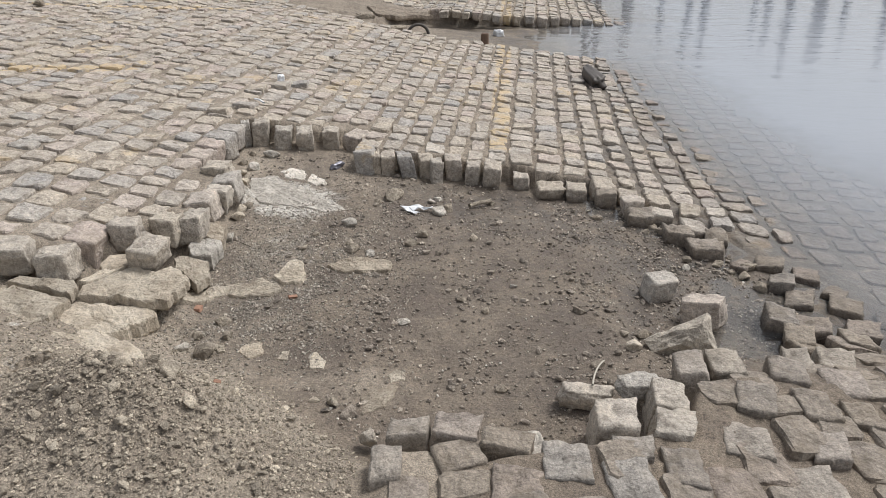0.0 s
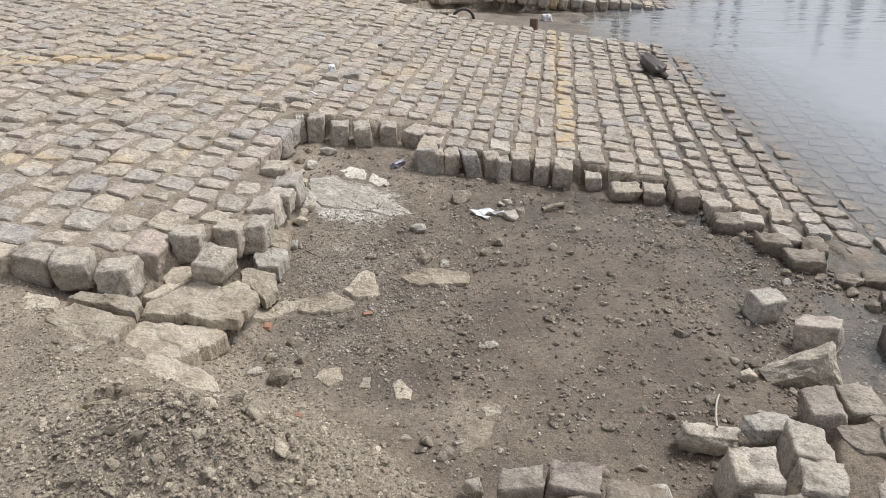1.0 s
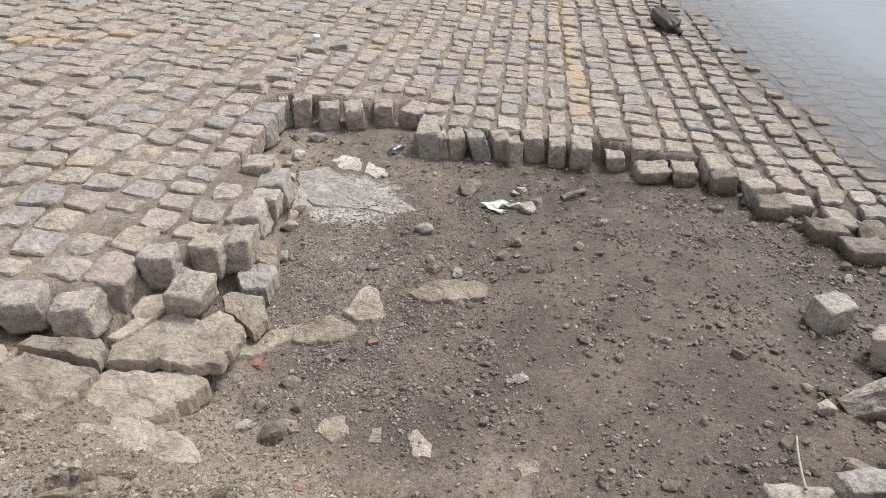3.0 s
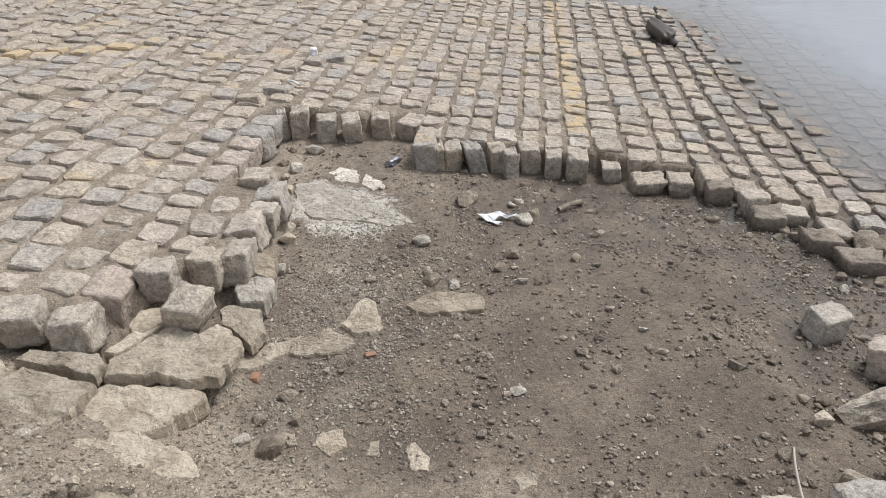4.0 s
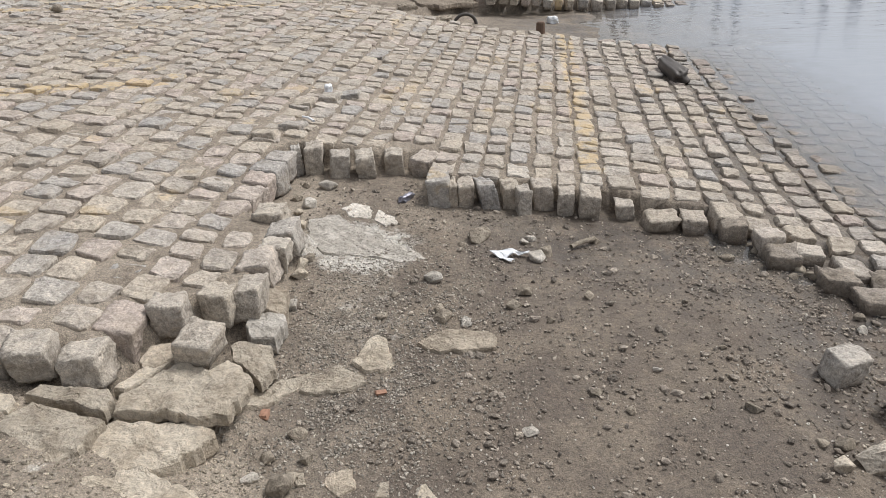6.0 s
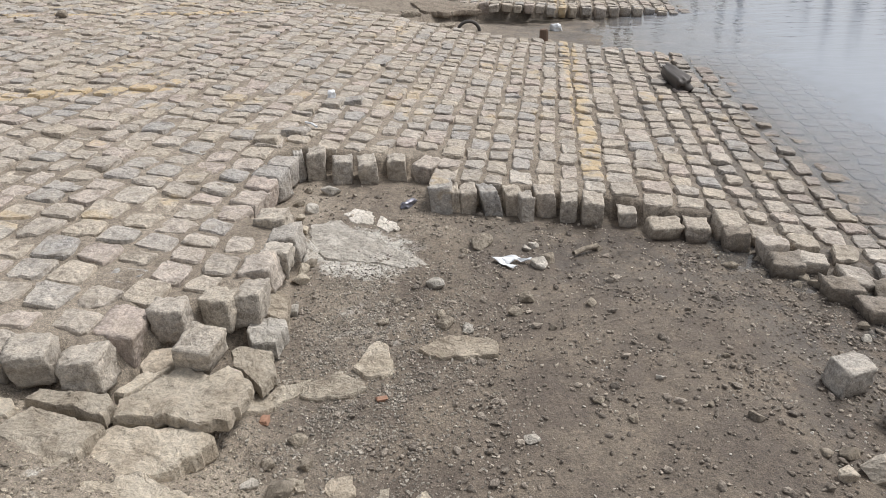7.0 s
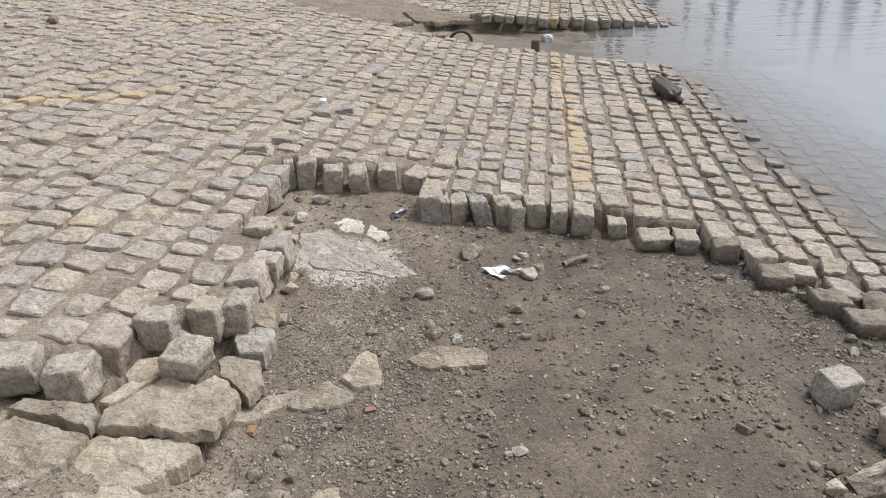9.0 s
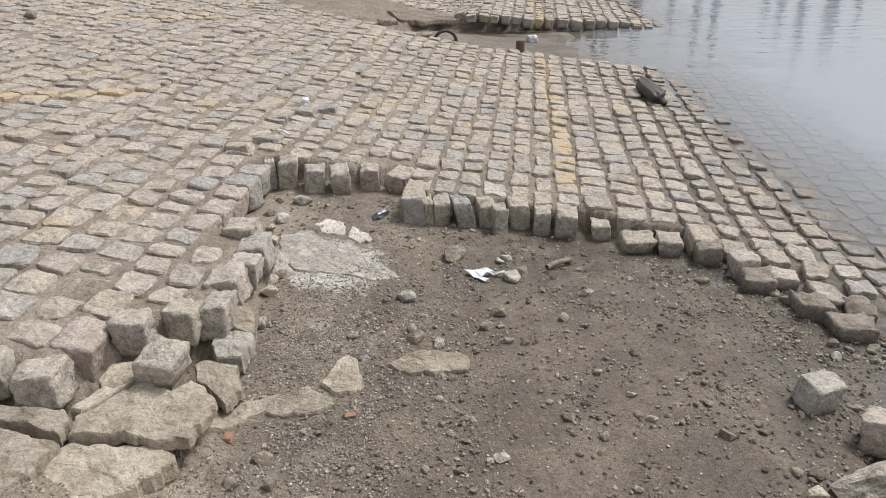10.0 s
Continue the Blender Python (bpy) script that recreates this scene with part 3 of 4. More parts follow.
def put_setts(rows, parent, rng, limit, tilt, material=None):
    """The setts nearest to the hole, one object each; the rest is given back."""
    d = -inside_depth(PIT, rows[:, 0], rows[:, 1])
    order = np.argsort(d)
    for i in order[:limit]:
        bare = d[i] < (0.10 if material else 0.16)
        me = FINE_MESHES[rng.randrange(len(FINE_MESHES))] if bare else rng.choice(TIGHT_MESHES if material else SETT_MESHES)
        flip = Matrix.Rotation(rng.choice((0, math.pi)), 4, "Z")
        loose = rows[i][0] > 1.0 and rows[i][1] < 3.9 and d[i] < 0.3
        ob = part("sett", me, M_SETT, parent, "", sett_matrix(rows[i], rng, tilt * (2.5 if loose else 1), 0.018 if loose else 0.004 if material else 0.007, 0.014 if material else 0.02 if bare else 0.023) @ flip)
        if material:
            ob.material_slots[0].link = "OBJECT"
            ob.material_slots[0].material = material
    return rows[order[limit:]]


# ---- poles across the harbour, known by their image in the water ----
def mooring_pole(x, y, tall, lean):
    bm = bmesh.new()
    bmesh.ops.create_cone(bm, cap_ends=True, segments=10, radius1=0.26, radius2=0.15, depth=tall + 2, matrix=Matrix.Translation((0, 0, tall / 2 - 1)))
    ob = new("mooring_pole", data_of(bm, "mooring_pole", M_WOOD))
    ob.matrix_world = pose(x, y, WATER, 0, lean, 0)
    tagged(ob, "tall dark timber mooring pole standing in the harbour", "pole", "poles across the harbour")


for i in range(24):
    r = random.Random(i + 900)
    mooring_pole(7.0 + 1.35 * i + r.uniform(-0.6, 0.6), 42 + r.uniform(-3, 3), r.uniform(4.6, 7.6), r.uniform(-2, 2))


# ---- broken concrete round the hole ----
def slab(name, outline, top, thick, material, label, category, lean=(0.0, 0.0), seed=0, step=0.011):
    """A broken slab: a ragged outline, steep broken sides, a worn uneven top."""
    cx, cy = (sum(p[k] for p in outline) / len(outline) for k in (0, 1))
    sunk = thick < 0.045
    if sunk:
        # what is sunk shows a finger's breadth above the mud
        top = float(np.mean([ground_height(p[0], p[1]) for p in outline] + [ground_height(cx, cy)])) + thick * 0.45
        thick = max(thick, 0.035)
    r = random.Random(seed + 400)
    edge = []
    for (ax, ay), (bx, by) in zip(outline, outline[1:] + outline[:1]):
        n = max(2, int(math.hypot(bx - ax, by - ay) / step))
        edge += [(ax + (bx - ax) * i / n, ay + (by - ay) * i / n) for i in range(n)]
    e = np.array(edge) - (cx, cy)
    rad = np.hypot(e[:, 0], e[:, 1])
    e = e * (1 + np.minimum(1.0, rad.mean() / 0.14) * (0.010 * ripple(e[:, 0], e[:, 1], 0.09, seed + 20) + 0.005 * ripple(e[:, 0], e[:, 1], 0.03, seed + 21)) / np.maximum(rad, 0.03))[:, None]
    n, pts, faces = len(e), [], []
    inset = np.maximum(rad, 0.02)
    rings = [(1 - 0.025 / inset, -thick), (1 + 0 * inset, -thick * 0.65), (1 - 0.002 / inset, -min(0.008, thick * 0.3)), (1 - 0.006 / inset, -0.001), (1 - 0.02 / np.maximum(inset, 0.05), 0.0)]
    m = max(3, int(rad.max() / (step * 1.4)))
    rings += [((1 - 0.02 / np.maximum(inset, 0.05)) * (1 - i / m), 0.0) for i in range(1, m)]
    for s, z in rings:
        P = e * np.asarray(s)[:, None]
        X, Y = P[:, 0], P[:, 1]
        h = lean[0] * X + lean[1] * Y + 0.004 * ripple(X, Y, 0.2, seed) + 0.0015 * ripple(X, Y, 0.05, seed + 1) + 0.003 * np.tanh(16 * ripple(X, Y, 0.2, seed + 2)) + 0.0012 * ripple(X, Y, 0.02, seed + 3)
        if sunk:
            h = 0.6 * h + ground_height(X + cx, Y + cy) + (0.006 if thick < 0.0351 else 0.016) - top
        side = 0.006 * ripple(X * 2, Y * 2, 0.06, seed + 5) if z < -0.003 else 0.0
        pts.append(np.stack([X, Y, h + z + side], -1))
    pts.append(np.array([[0, 0, 0.004 * math.sin(seed)]]))
    k = len(rings)
    for a in range(k - 1):
        for i in range(n):
            j = (i + 1) % n
            faces.append((a * n + i, a * n + j, a * n + n + j, a * n + n + i))
    faces += [((k - 1) * n + i, (k - 1) * n + (i + 1) % n, k * n) for i in range(n)]
    faces.append(tuple(range(n))[::-1])
    ob = mesh_object(name, np.concatenate(pts), faces, material, False)
    ob.location = (cx, cy, top)
    return tagged(ob, label, category)


SLAB = "broken slab of old concrete lying on the sandy bank"
SUNK = "flat remnant of old concrete sunk in the mud"
slab("concrete_slab", [(-1.37, 2.40), (-1.39, 2.47), (-1.35, 2.51), (-1.28, 2.64), (-1.24, 2.65), (-1.14, 2.60), (-1.10, 2.65), (-1.07, 2.64), (-1.0, 2.55), (-1.0, 2.49), (-1.04, 2.40), (-1.11, 2.38), (-1.2, 2.40), (-1.3, 2.41)],
     0.150, 0.06, M_SLAB, "thick tilted slab of broken concrete under a loose sett", "concrete slab", (-0.03, 0.02), 1)
slab("concrete_slab", [(-1.43, 2.22), (-1.40, 2.33), (-1.36, 2.375), (-1.22, 2.395), (-1.14, 2.40), (-1.07, 2.38), (-1.07, 2.35), (-1.11, 2.29), (-1.18, 2.21), (-1.23, 2.225), (-1.27, 2.18), (-1.35, 2.17)],
     0.122, 0.09, M_SLAB, SLAB, "concrete slab", (-0.12, 0.03), 2)
slab("concrete_slab", [(-1.37, 2.12), (-1.28, 2.145), (-1.22, 2.205), (-1.16, 2.17), (-1.03, 2.12), (-1.01, 2.06), (-1.06, 2.02), (-1.13, 2.0), (-1.28, 2.06)],
     0.135, 0.10, M_SLAB, SLAB, "concrete slab", (-0.2, 0.0), 3)
slab("concrete_slab", [(-1.59, 2.39), (-1.47, 2.375), (-1.37, 2.345), (-1.375, 2.30), (-1.39, 2.24), (-1.42, 2.16), (-1.52, 2.21), (-1.66, 2.30)],
     0.187, 0.08, M_SLAB, SLAB, "concrete slab", (-0.10, 0.05), 4)
slab("concrete_slab", [(-1.63, 2.49), (-1.5, 2.485), (-1.41, 2.48), (-1.39, 2.44), (-1.375, 2.37), (-1.48, 2.405), (-1.64, 2.44)],
     0.187, 0.07, M_SLAB, SLAB, "concrete slab", (-0.08, 0.0), 5, 0.009)
slab("concrete_slab", [(-1.80, 2.47), (-1.68, 2.44), (-1.65, 2.41), (-1.65, 2.36), (-1.80, 2.34)], 0.20, 0.08, M_SLAB, SLAB, "concrete slab", (0, 0), 6)
slab("concrete_slab", [(-1.13, 2.76), (-1.11, 2.79), (-1.01, 2.81), (-0.97, 2.70), (-1.0, 2.62), (-1.05, 2.66), (-1.11, 2.70)], 0.102, 0.06, M_SLAB, SLAB, "concrete slab", (-0.3, 0.1), 7, 0.009)
slab("flat_stone", [(-1.39, 2.64), (-1.38, 2.72), (-1.32, 2.745), (-1.27, 2.71), (-1.265, 2.67), (-1.32, 2.61), (-1.36, 2.60)], 0.158, 0.06, M_CRUST, "flat tan stone bared under the edge of the paving", "stone", (-0.05, 0.05), 22, 0.009)
slab("concrete_slab", [(-1.42, 2.51), (-1.375, 2.61), (-1.29, 2.66), (-1.285, 2.645), (-1.345, 2.535), (-1.38, 2.495)], 0.155, 0.06, M_SLAB, SLAB, "concrete slab", (-0.05, 0.05), 24, 0.008)
slab("mortar_lump", [(-1.13, 3.0), (-1.0, 2.98), (-0.98, 2.95), (-1.0, 2.84), (-1.08, 2.83), (-1.12, 2.91)], 0.115, 0.10, M_LIME, "pale lump of broken mortar under the setts", "mortar", (-0.15, 0.0), 8, 0.009)
slab("mortar_lump", [(-1.08, 3.18), (-1.02, 3.17), (-1.0, 3.05), (-1.01, 2.99), (-1.12, 3.02)], 0.115, 0.09, M_CRUST, "sandy lump of mortar under the setts", "mortar", (-0.45, 0.0), 25, 0.009)
slab("concrete_remnant", [(-1.09, 2.50), (-1.06, 2.59), (-1.04, 2.65), (-0.92, 2.72), (-0.87, 2.75), (-0.87, 2.71), (-0.92, 2.65), (-1.0, 2.55)], 0.045, 0.043, M_SLAB, SUNK, "concrete slab", (-0.15, 0), 9, 0.009)
slab("concrete_remnant", [(-0.9, 2.67), (-0.88, 2.73), (-0.82, 2.74), (-0.77, 2.78), (-0.69, 2.73), (-0.67, 2.70), (-0.76, 2.65), (-0.88, 2.65)], 0.04, 0.043, M_SLAB, SUNK, "concrete slab", (0, 0.05), 10, 0.009)
slab("concrete_remnant", [(-0.74, 2.80), (-0.71, 2.88), (-0.66, 2.96), (-0.625, 2.93), (-0.60, 2.85), (-0.59, 2.79), (-0.63, 2.75), (-0.69, 2.755)], 0.037, 0.04, M_SLAB, SUNK, "concrete slab", (0, 0), 11, 0.009)
slab("concrete_remnant", [(-0.52, 2.90), (-0.46, 2.98), (-0.39, 2.99), (-0.26, 3.0), (-0.22, 2.94), (-0.23, 2.88), (-0.35, 2.86), (-0.47, 2.87)], 0.026, 0.036, M_CRUST, "flat sandy remnant of old concrete sunk in the mud", "concrete slab", (0, 0), 12, 0.009)
PATCH = "pale patch of washed-out mortar in the hole"
slab("mortar_patch", [(-1.08, 3.87), (-0.94, 3.93), (-0.87, 3.84), (-0.74, 3.79), (-0.68, 3.70), (-0.53, 3.59), (-0.49, 3.52), (-0.64, 3.52), (-0.79, 3.54), (-0.96, 3.55), (-1.04, 3.69)],
     0.044, 0.022, M_LIME, PATCH, "mortar", (-0.02, 0), 13)
slab("mortar_patch", [(-0.94, 4.0), (-0.89, 4.07), (-0.79, 4.04), (-0.78, 3.91), (-0.87, 3.90)], 0.04, 0.02, M_LIME, PATCH, "mortar", (0, 0), 14)
slab("mortar_patch", [(-0.76, 4.01), (-0.67, 3.96), (-0.65, 3.88), (-0.71, 3.84), (-0.77, 3.89)], 0.036, 0.02, M_LIME, PATCH, "mortar", (0, 0), 15)
EMBED = "pale stone showing through the mud"
slab("embedded_stone", [(-0.75, 2.24), (-0.74, 2.30), (-0.67, 2.31), (-0.65, 2.23), (-0.70, 2.20)], 0.024, 0.018, M_CRUST, EMBED, "stone", (0, 0), 16, 0.008)
slab("embedded_stone", [(-0.6, 2.19), (-0.59, 2.26), (-0.56, 2.27), (-0.555, 2.2)], 0.022, 0.018, M_SLAB, EMBED, "stone", (0, 0), 17, 0.006)
slab("embedded_stone", [(-0.49, 2.23), (-0.46, 2.25), (-0.41, 2.18), (-0.42, 2.13), (-0.47, 2.14)], 0.026, 0.02, M_SLAB, EMBED, "stone", (0, 0), 18, 0.007)
slab("embedded_stone", [(-0.2, 2.10), (-0.17, 2.14), (-0.13, 2.12), (-0.13, 2.08), (-0.18, 2.06)], 0.03, 0.018, M_SLAB, EMBED, "stone", (0, 0), 19, 0.007)
slab("embedded_stone", [(-0.26, 1.88), (-0.27, 1.97), (-0.24, 2.02), (-0.15, 2.06), (-0.16, 1.98), (-0.19, 1.92)], 0.05, 0.022, M_CRUST, EMBED, "stone", (0, 0), 20, 0.009)
slab("embedded_stone", [(-0.87, 2.31), (-0.81, 2.30), (-0.79, 2.24), (-0.82, 2.24)], 0.05, 0.03, M_SLAB, EMBED, "stone", (0, 0), 26, 0.007)
CRUST_TOP = float(ground_height(-1.22, 2.02)) + 0.012
slab("sand_crust", [(-1.36, 1.85), (-1.29, 1.875), (-1.2, 1.895), (-1.11, 1.885), (-1.07, 1.93), (-1.1, 1.98), (-1.22, 2.0), (-1.36, 1.97)], CRUST_TOP, 0.05, M_CRUST, "undercut crust of dry sand over a dark crevice", "sand crust", (-0.05, 0.0), 23)
slab("concrete_slab", [(-1.17, 1.835), (-1.11, 1.86), (-1.06, 1.855), (-1.07, 1.825), (-1.14, 1.82)], CRUST_TOP - 0.02, 0.05, M_LIME, "pale concrete fragment at a dark crevice", "concrete slab", (0, 0), 21, 0.008)


slab("sand_crust", [(-0.78, 9.08), (-0.57, 9.14), (-0.42, 9.36), (-0.34, 9.48), (-0.12, 9.66), (-0.5, 9.9), (-0.95, 9.6)], float(paving(-0.55, 9.4)) + 0.022, 0.06, M_DRIFT, "undercut lip of hard sand at the far washout", "sand crust", (-0.16, 0.0), 27, 0.03)


# ---- loose setts and rocks ----
def block(name, x, y, top, size, turn, material, label, category, tilt=(0, 0), seed=0, group="", boxy=0.91, rough=0.12):
    if boxy < 0.65 and max(size) < 0.15:
        bm = chip_bmesh(random.Random(seed * 17 + 3), [s * 1.1 for s in size])
    else:
        bm = rock_bmesh(random.Random(seed * 17 + 3), size, 9, rough, boxy)
    bmesh.ops.translate(bm, verts=bm.verts, vec=(0, 0, -size[2] / 2))
    ob = new(name, data_of(bm, name, material))
    ob.matrix_world = pose(x, y, top, tilt[0], tilt[1], turn)
    return tagged(ob, label, category, group)


LOOSE = "loose granite sett broken out of the paving"
block("loose_sett", -1.19, 2.665, 0.245, (0.118, 0.125, 0.105), -16, M_BLOCK, "grey granite sett tipped onto a concrete slab", "sett", (14, 8), 1)
block("loose_sett", 0.925, 2.755, 0.045, (0.125, 0.105, 0.095), 24, M_BLOCK, "loose granite sett lying in the mud", "sett", (4, 6), 2)
block("loose_sett", 1.05, 2.57, 0.05, (0.145, 0.115, 0.12), -25, M_BLOCK, "loose granite sett half sunk in a puddle", "sett", (-6, -8), 3)


def wedge_rock():
    bm = bmesh.new()
    for p in ((-0.14, 0.0, 0.03), (-0.12, -0.04, 0.0), (-0.02, -0.06, 0.06), (0.05, -0.03, 0.13), (0.08, 0.03, 0.135), (0.12, 0.0, 0.05), (0.13, -0.04, -0.02), (0.1, 0.06, -0.02), (-0.1, 0.05, -0.02), (0.0, 0.06, 0.07)):
        bm.verts.new(p)
    bmesh.ops.convex_hull(bm, input=bm.verts[:])
    bmesh.ops.subdivide_edges(bm, edges=bm.edges[:], cuts=4, use_grid_fill=True)
    for v in bm.verts:
        v.co += v.co.normalized() * (0.012 * noise.noise(v.co * 22) + 0.006 * noise.noise(v.co * 60))
    ob = new("rock", data_of(bm, "rock", M_BLOCK))
    ob.matrix_world = pose(0.89, 2.31, -0.02, 0, 0, -4)
    tagged(ob, "pale wedge-shaped rock at the puddle", "rock")


wedge_rock()
block("rock", 0.66, 2.03, 0.06, (0.11, 0.12, 0.10), 10, M_STONE, "rough dark rock at the hole's edge", "rock", (0, 0), 5, "", 0.6, 0.25)
block("loose_sett", 0.691, 1.829, 0.135, (0.1, 0.13, 0.14), -11, M_BLOCK, LOOSE, "sett", (3, 3), 6)
block("loose_sett", 0.503, 1.717, 0.15, (0.12, 0.13, 0.14), -2, M_BLOCK, LOOSE, "sett", (2, 0), 7)
block("loose_sett", 0.669, 1.694, 0.14, (0.115, 0.125, 0.14), -11, M_BLOCK, LOOSE, "sett", (-2, 4), 8)
block("rock", 0.265, 1.67, 0.12, (0.12, 0.10, 0.13), 10, M_LIME, "white broken rock between setts", "rock", (0, 0), 9, "", 0.6, 0.2)
block("rock", 0.46, 1.93, 0.085, (0.16, 0.06, 0.07), -4, M_BLOCK, "flat pale stone fragment over the mud", "rock", (0, 6), 10, "", 0.7, 0.2)
block("rock", 0.64, 1.94, 0.105, (0.13, 0.07, 0.06), 5, M_BLOCK, "flat pale stone fragment beside setts", "rock", (6, 0), 11, "", 0.7, 0.2)
block("rock", 0.71, 2.29, 0.035, (0.075, 0.05, 0.05), 20, M_BLOCK, "small broken rock in the mud", "rock", (0, 0), 12, "", 0.6, 0.2)
block("rock", -0.215, 1.71, 0.10, (0.055, 0.08, 0.07), 20, M_BLOCK, "sharp stone wedged by the paving corner", "rock", (0, 10), 13, "", 0.6, 0.2)

BAND = "granite sett shifted out of line at the water's edge"
for i, (x, y, w, ln, turn) in enumerate([(1.29, 3.22, 0.13, 0.12, -20), (1.535, 3.088, 0.125, 0.13, -19), (1.51, 2.90, 0.105, 0.14, -19), (1.53, 2.745, 0.115, 0.13, -20), (1.378, 2.574, 0.115, 0.13, -22),
                                         (1.47, 2.5, 0.135, 0.13, -14), (1.707, 2.678, 0.13, 0.13, -20), (1.673, 2.5, 0.12, 0.13, -19), (1.72, 2.82, 0.09, 0.12, -40), (1.40, 3.07, 0.08, 0.09, -48),
                                         (1.66, 2.97, 0.11, 0.13, -25), (1.86, 2.6, 0.12, 0.13, -18), (1.60, 2.385, 0.12, 0.12, -14), (1.39, 2.42, 0.11, 0.12, -16)]):
    r = random.Random(i + 40)
    top = -0.04 + r.uniform(-0.012, 0.012) - 0.03 * max(0.0, (x - 1.5) / 0.3) + (0.015 if y < 2.6 else 0)
    block("shifted_sett", x, y, top, (w, ln, 0.11), turn, M_MUDDY, BAND, "sett", (r.uniform(-9, 9), r.uniform(-9, 9)), i + 50, "setts at the water's edge")
for i, (x, y, s) in enumerate([(1.43, 3.06, 0.07), (1.38, 2.98, 0.06), (1.42, 2.87, 0.07), (1.13, 3.47, 0.06), (1.19, 3.36, 0.07), (1.1, 3.53, 0.05), (1.22, 3.32, 0.05), (1.06, 3.47, 0.045),
                                 (1.17, 3.14, 0.045), (0.98, 3.72, 0.05), (0.83, 3.66, 0.06), (1.33, 3.02, 0.04), (1.3, 3.1, 0.05), (1.24, 3.2, 0.04), (1.0, 3.58, 0.035)]):
    block("rock", x, y, float(ground_height(x, y)) + s * 0.55, (s * 1.3, s, s * 0.8), i * 47, M_STONE, "wet broken rock along the edge of the hole", "rock", (i * 7 % 20 - 10, 5), i + 90, "rocks along the rim", 0.6, 0.25)

for i, (x, y, s) in enumerate([(-0.84, 1.54, 0.06), (-0.99, 1.47, 0.05), (-0.74, 1.55, 0.05), (-0.9, 1.7, 0.09), (-0.78, 1.74, 0.11), (-0.66, 1.72, 0.09), (-1.04, 1.62, 0.08), (-0.97, 1.56, 0.06),
                               (-0.58, 1.78, 0.06), (-0.88, 1.62, 0.07), (-0.7, 1.64, 0.07), (-1.07, 1.5, 0.06), (-0.5, 1.86, 0.07), (-0.42, 1.93, 0.06), (-1.12, 1.66, 0.07), (-0.6, 1.6, 0.05)]):
    block("clod", x, y, float(ground_height(x, y)) + s * 0.2, (s * 0.75, s * 0.55, s * 0.4), i * 67, M_SLAB if i in (0, 1) else M_BANK, "pale lump of gravelly mortar in the mound", "clod", (i * 7 % 20 - 10, 6), i + 500, "clods in the mound", 0.55, 0.3)

RIM = "bare granite sett at the rim of the hole"
for i, (x, y, w, ln, turn) in enumerate(BARE):
    low = (x, y, w, ln, turn) in RIM_LOW
    tz = (-0.043 if low and x < 0.85 else 0.006 if low else 0.018 if y < 3.7 else 0.0) + 0.008 * math.sin(i * 2.3)
    foot = float(pit_floor(x, y - 0.1)) if y > 3.7 else -9.0
    tall = 0.12 if y < 3.7 and x < 0 else min(0.16, max(0.10, float(paving(x, y)) + tz - foot + 0.025))
    block("rim_sett", x, y, float(paving(x, y)) + tz, (w * (1.03 if x < -1.0 and y < 3.7 else 0.94), ln, tall), turn, M_BLOCK if y < 3.7 and x < 0 else M_MUDDY if low and x > 0.85 else M_WORN if i % 3 else M_SETT, RIM, "sett", (i * 5 % 9 - 4, i * 3 % 9 - 4), i + 130, "setts at the rim", 0.88, 0.16)
for i, (x, y, s) in enumerate([(-1.42, 2.66, 0.05), (-1.38, 2.755, 0.045), (-1.02, 3.44, 0.08), (-1.0, 3.5, 0.06), (-1.02, 3.36, 0.07), (-1.12, 3.72, 0.07), (-1.1, 3.8, 0.06)]):
    block("rock", x, y, float(ground_height(x, y)) + s * 0.5, (s * 1.2, s, s * 0.75), i * 61, M_STONE if i % 2 else M_SLAB, "crumbling stone fragment under the rim of setts", "rock", (0, 0), i + 160, "rocks along the rim", 0.55, 0.25)

for i, (x, y, turn) in enumerate([(-1.34, 5.24, -4), (-1.19, 5.42, -10), (-1.08, 5.50, 6), (-1.30, 4.78, -12), (-1.42, 4.62, -4)]):
    block("raised_sett", x, y, float(paving(x, y)) + 0.022, (0.125, 0.12, 0.12), turn, M_SETT, "granite sett heaved up out of the paving", "sett", (6 - 4 * i, 5 * (i % 2) - 3), i + 350, "heaved setts")

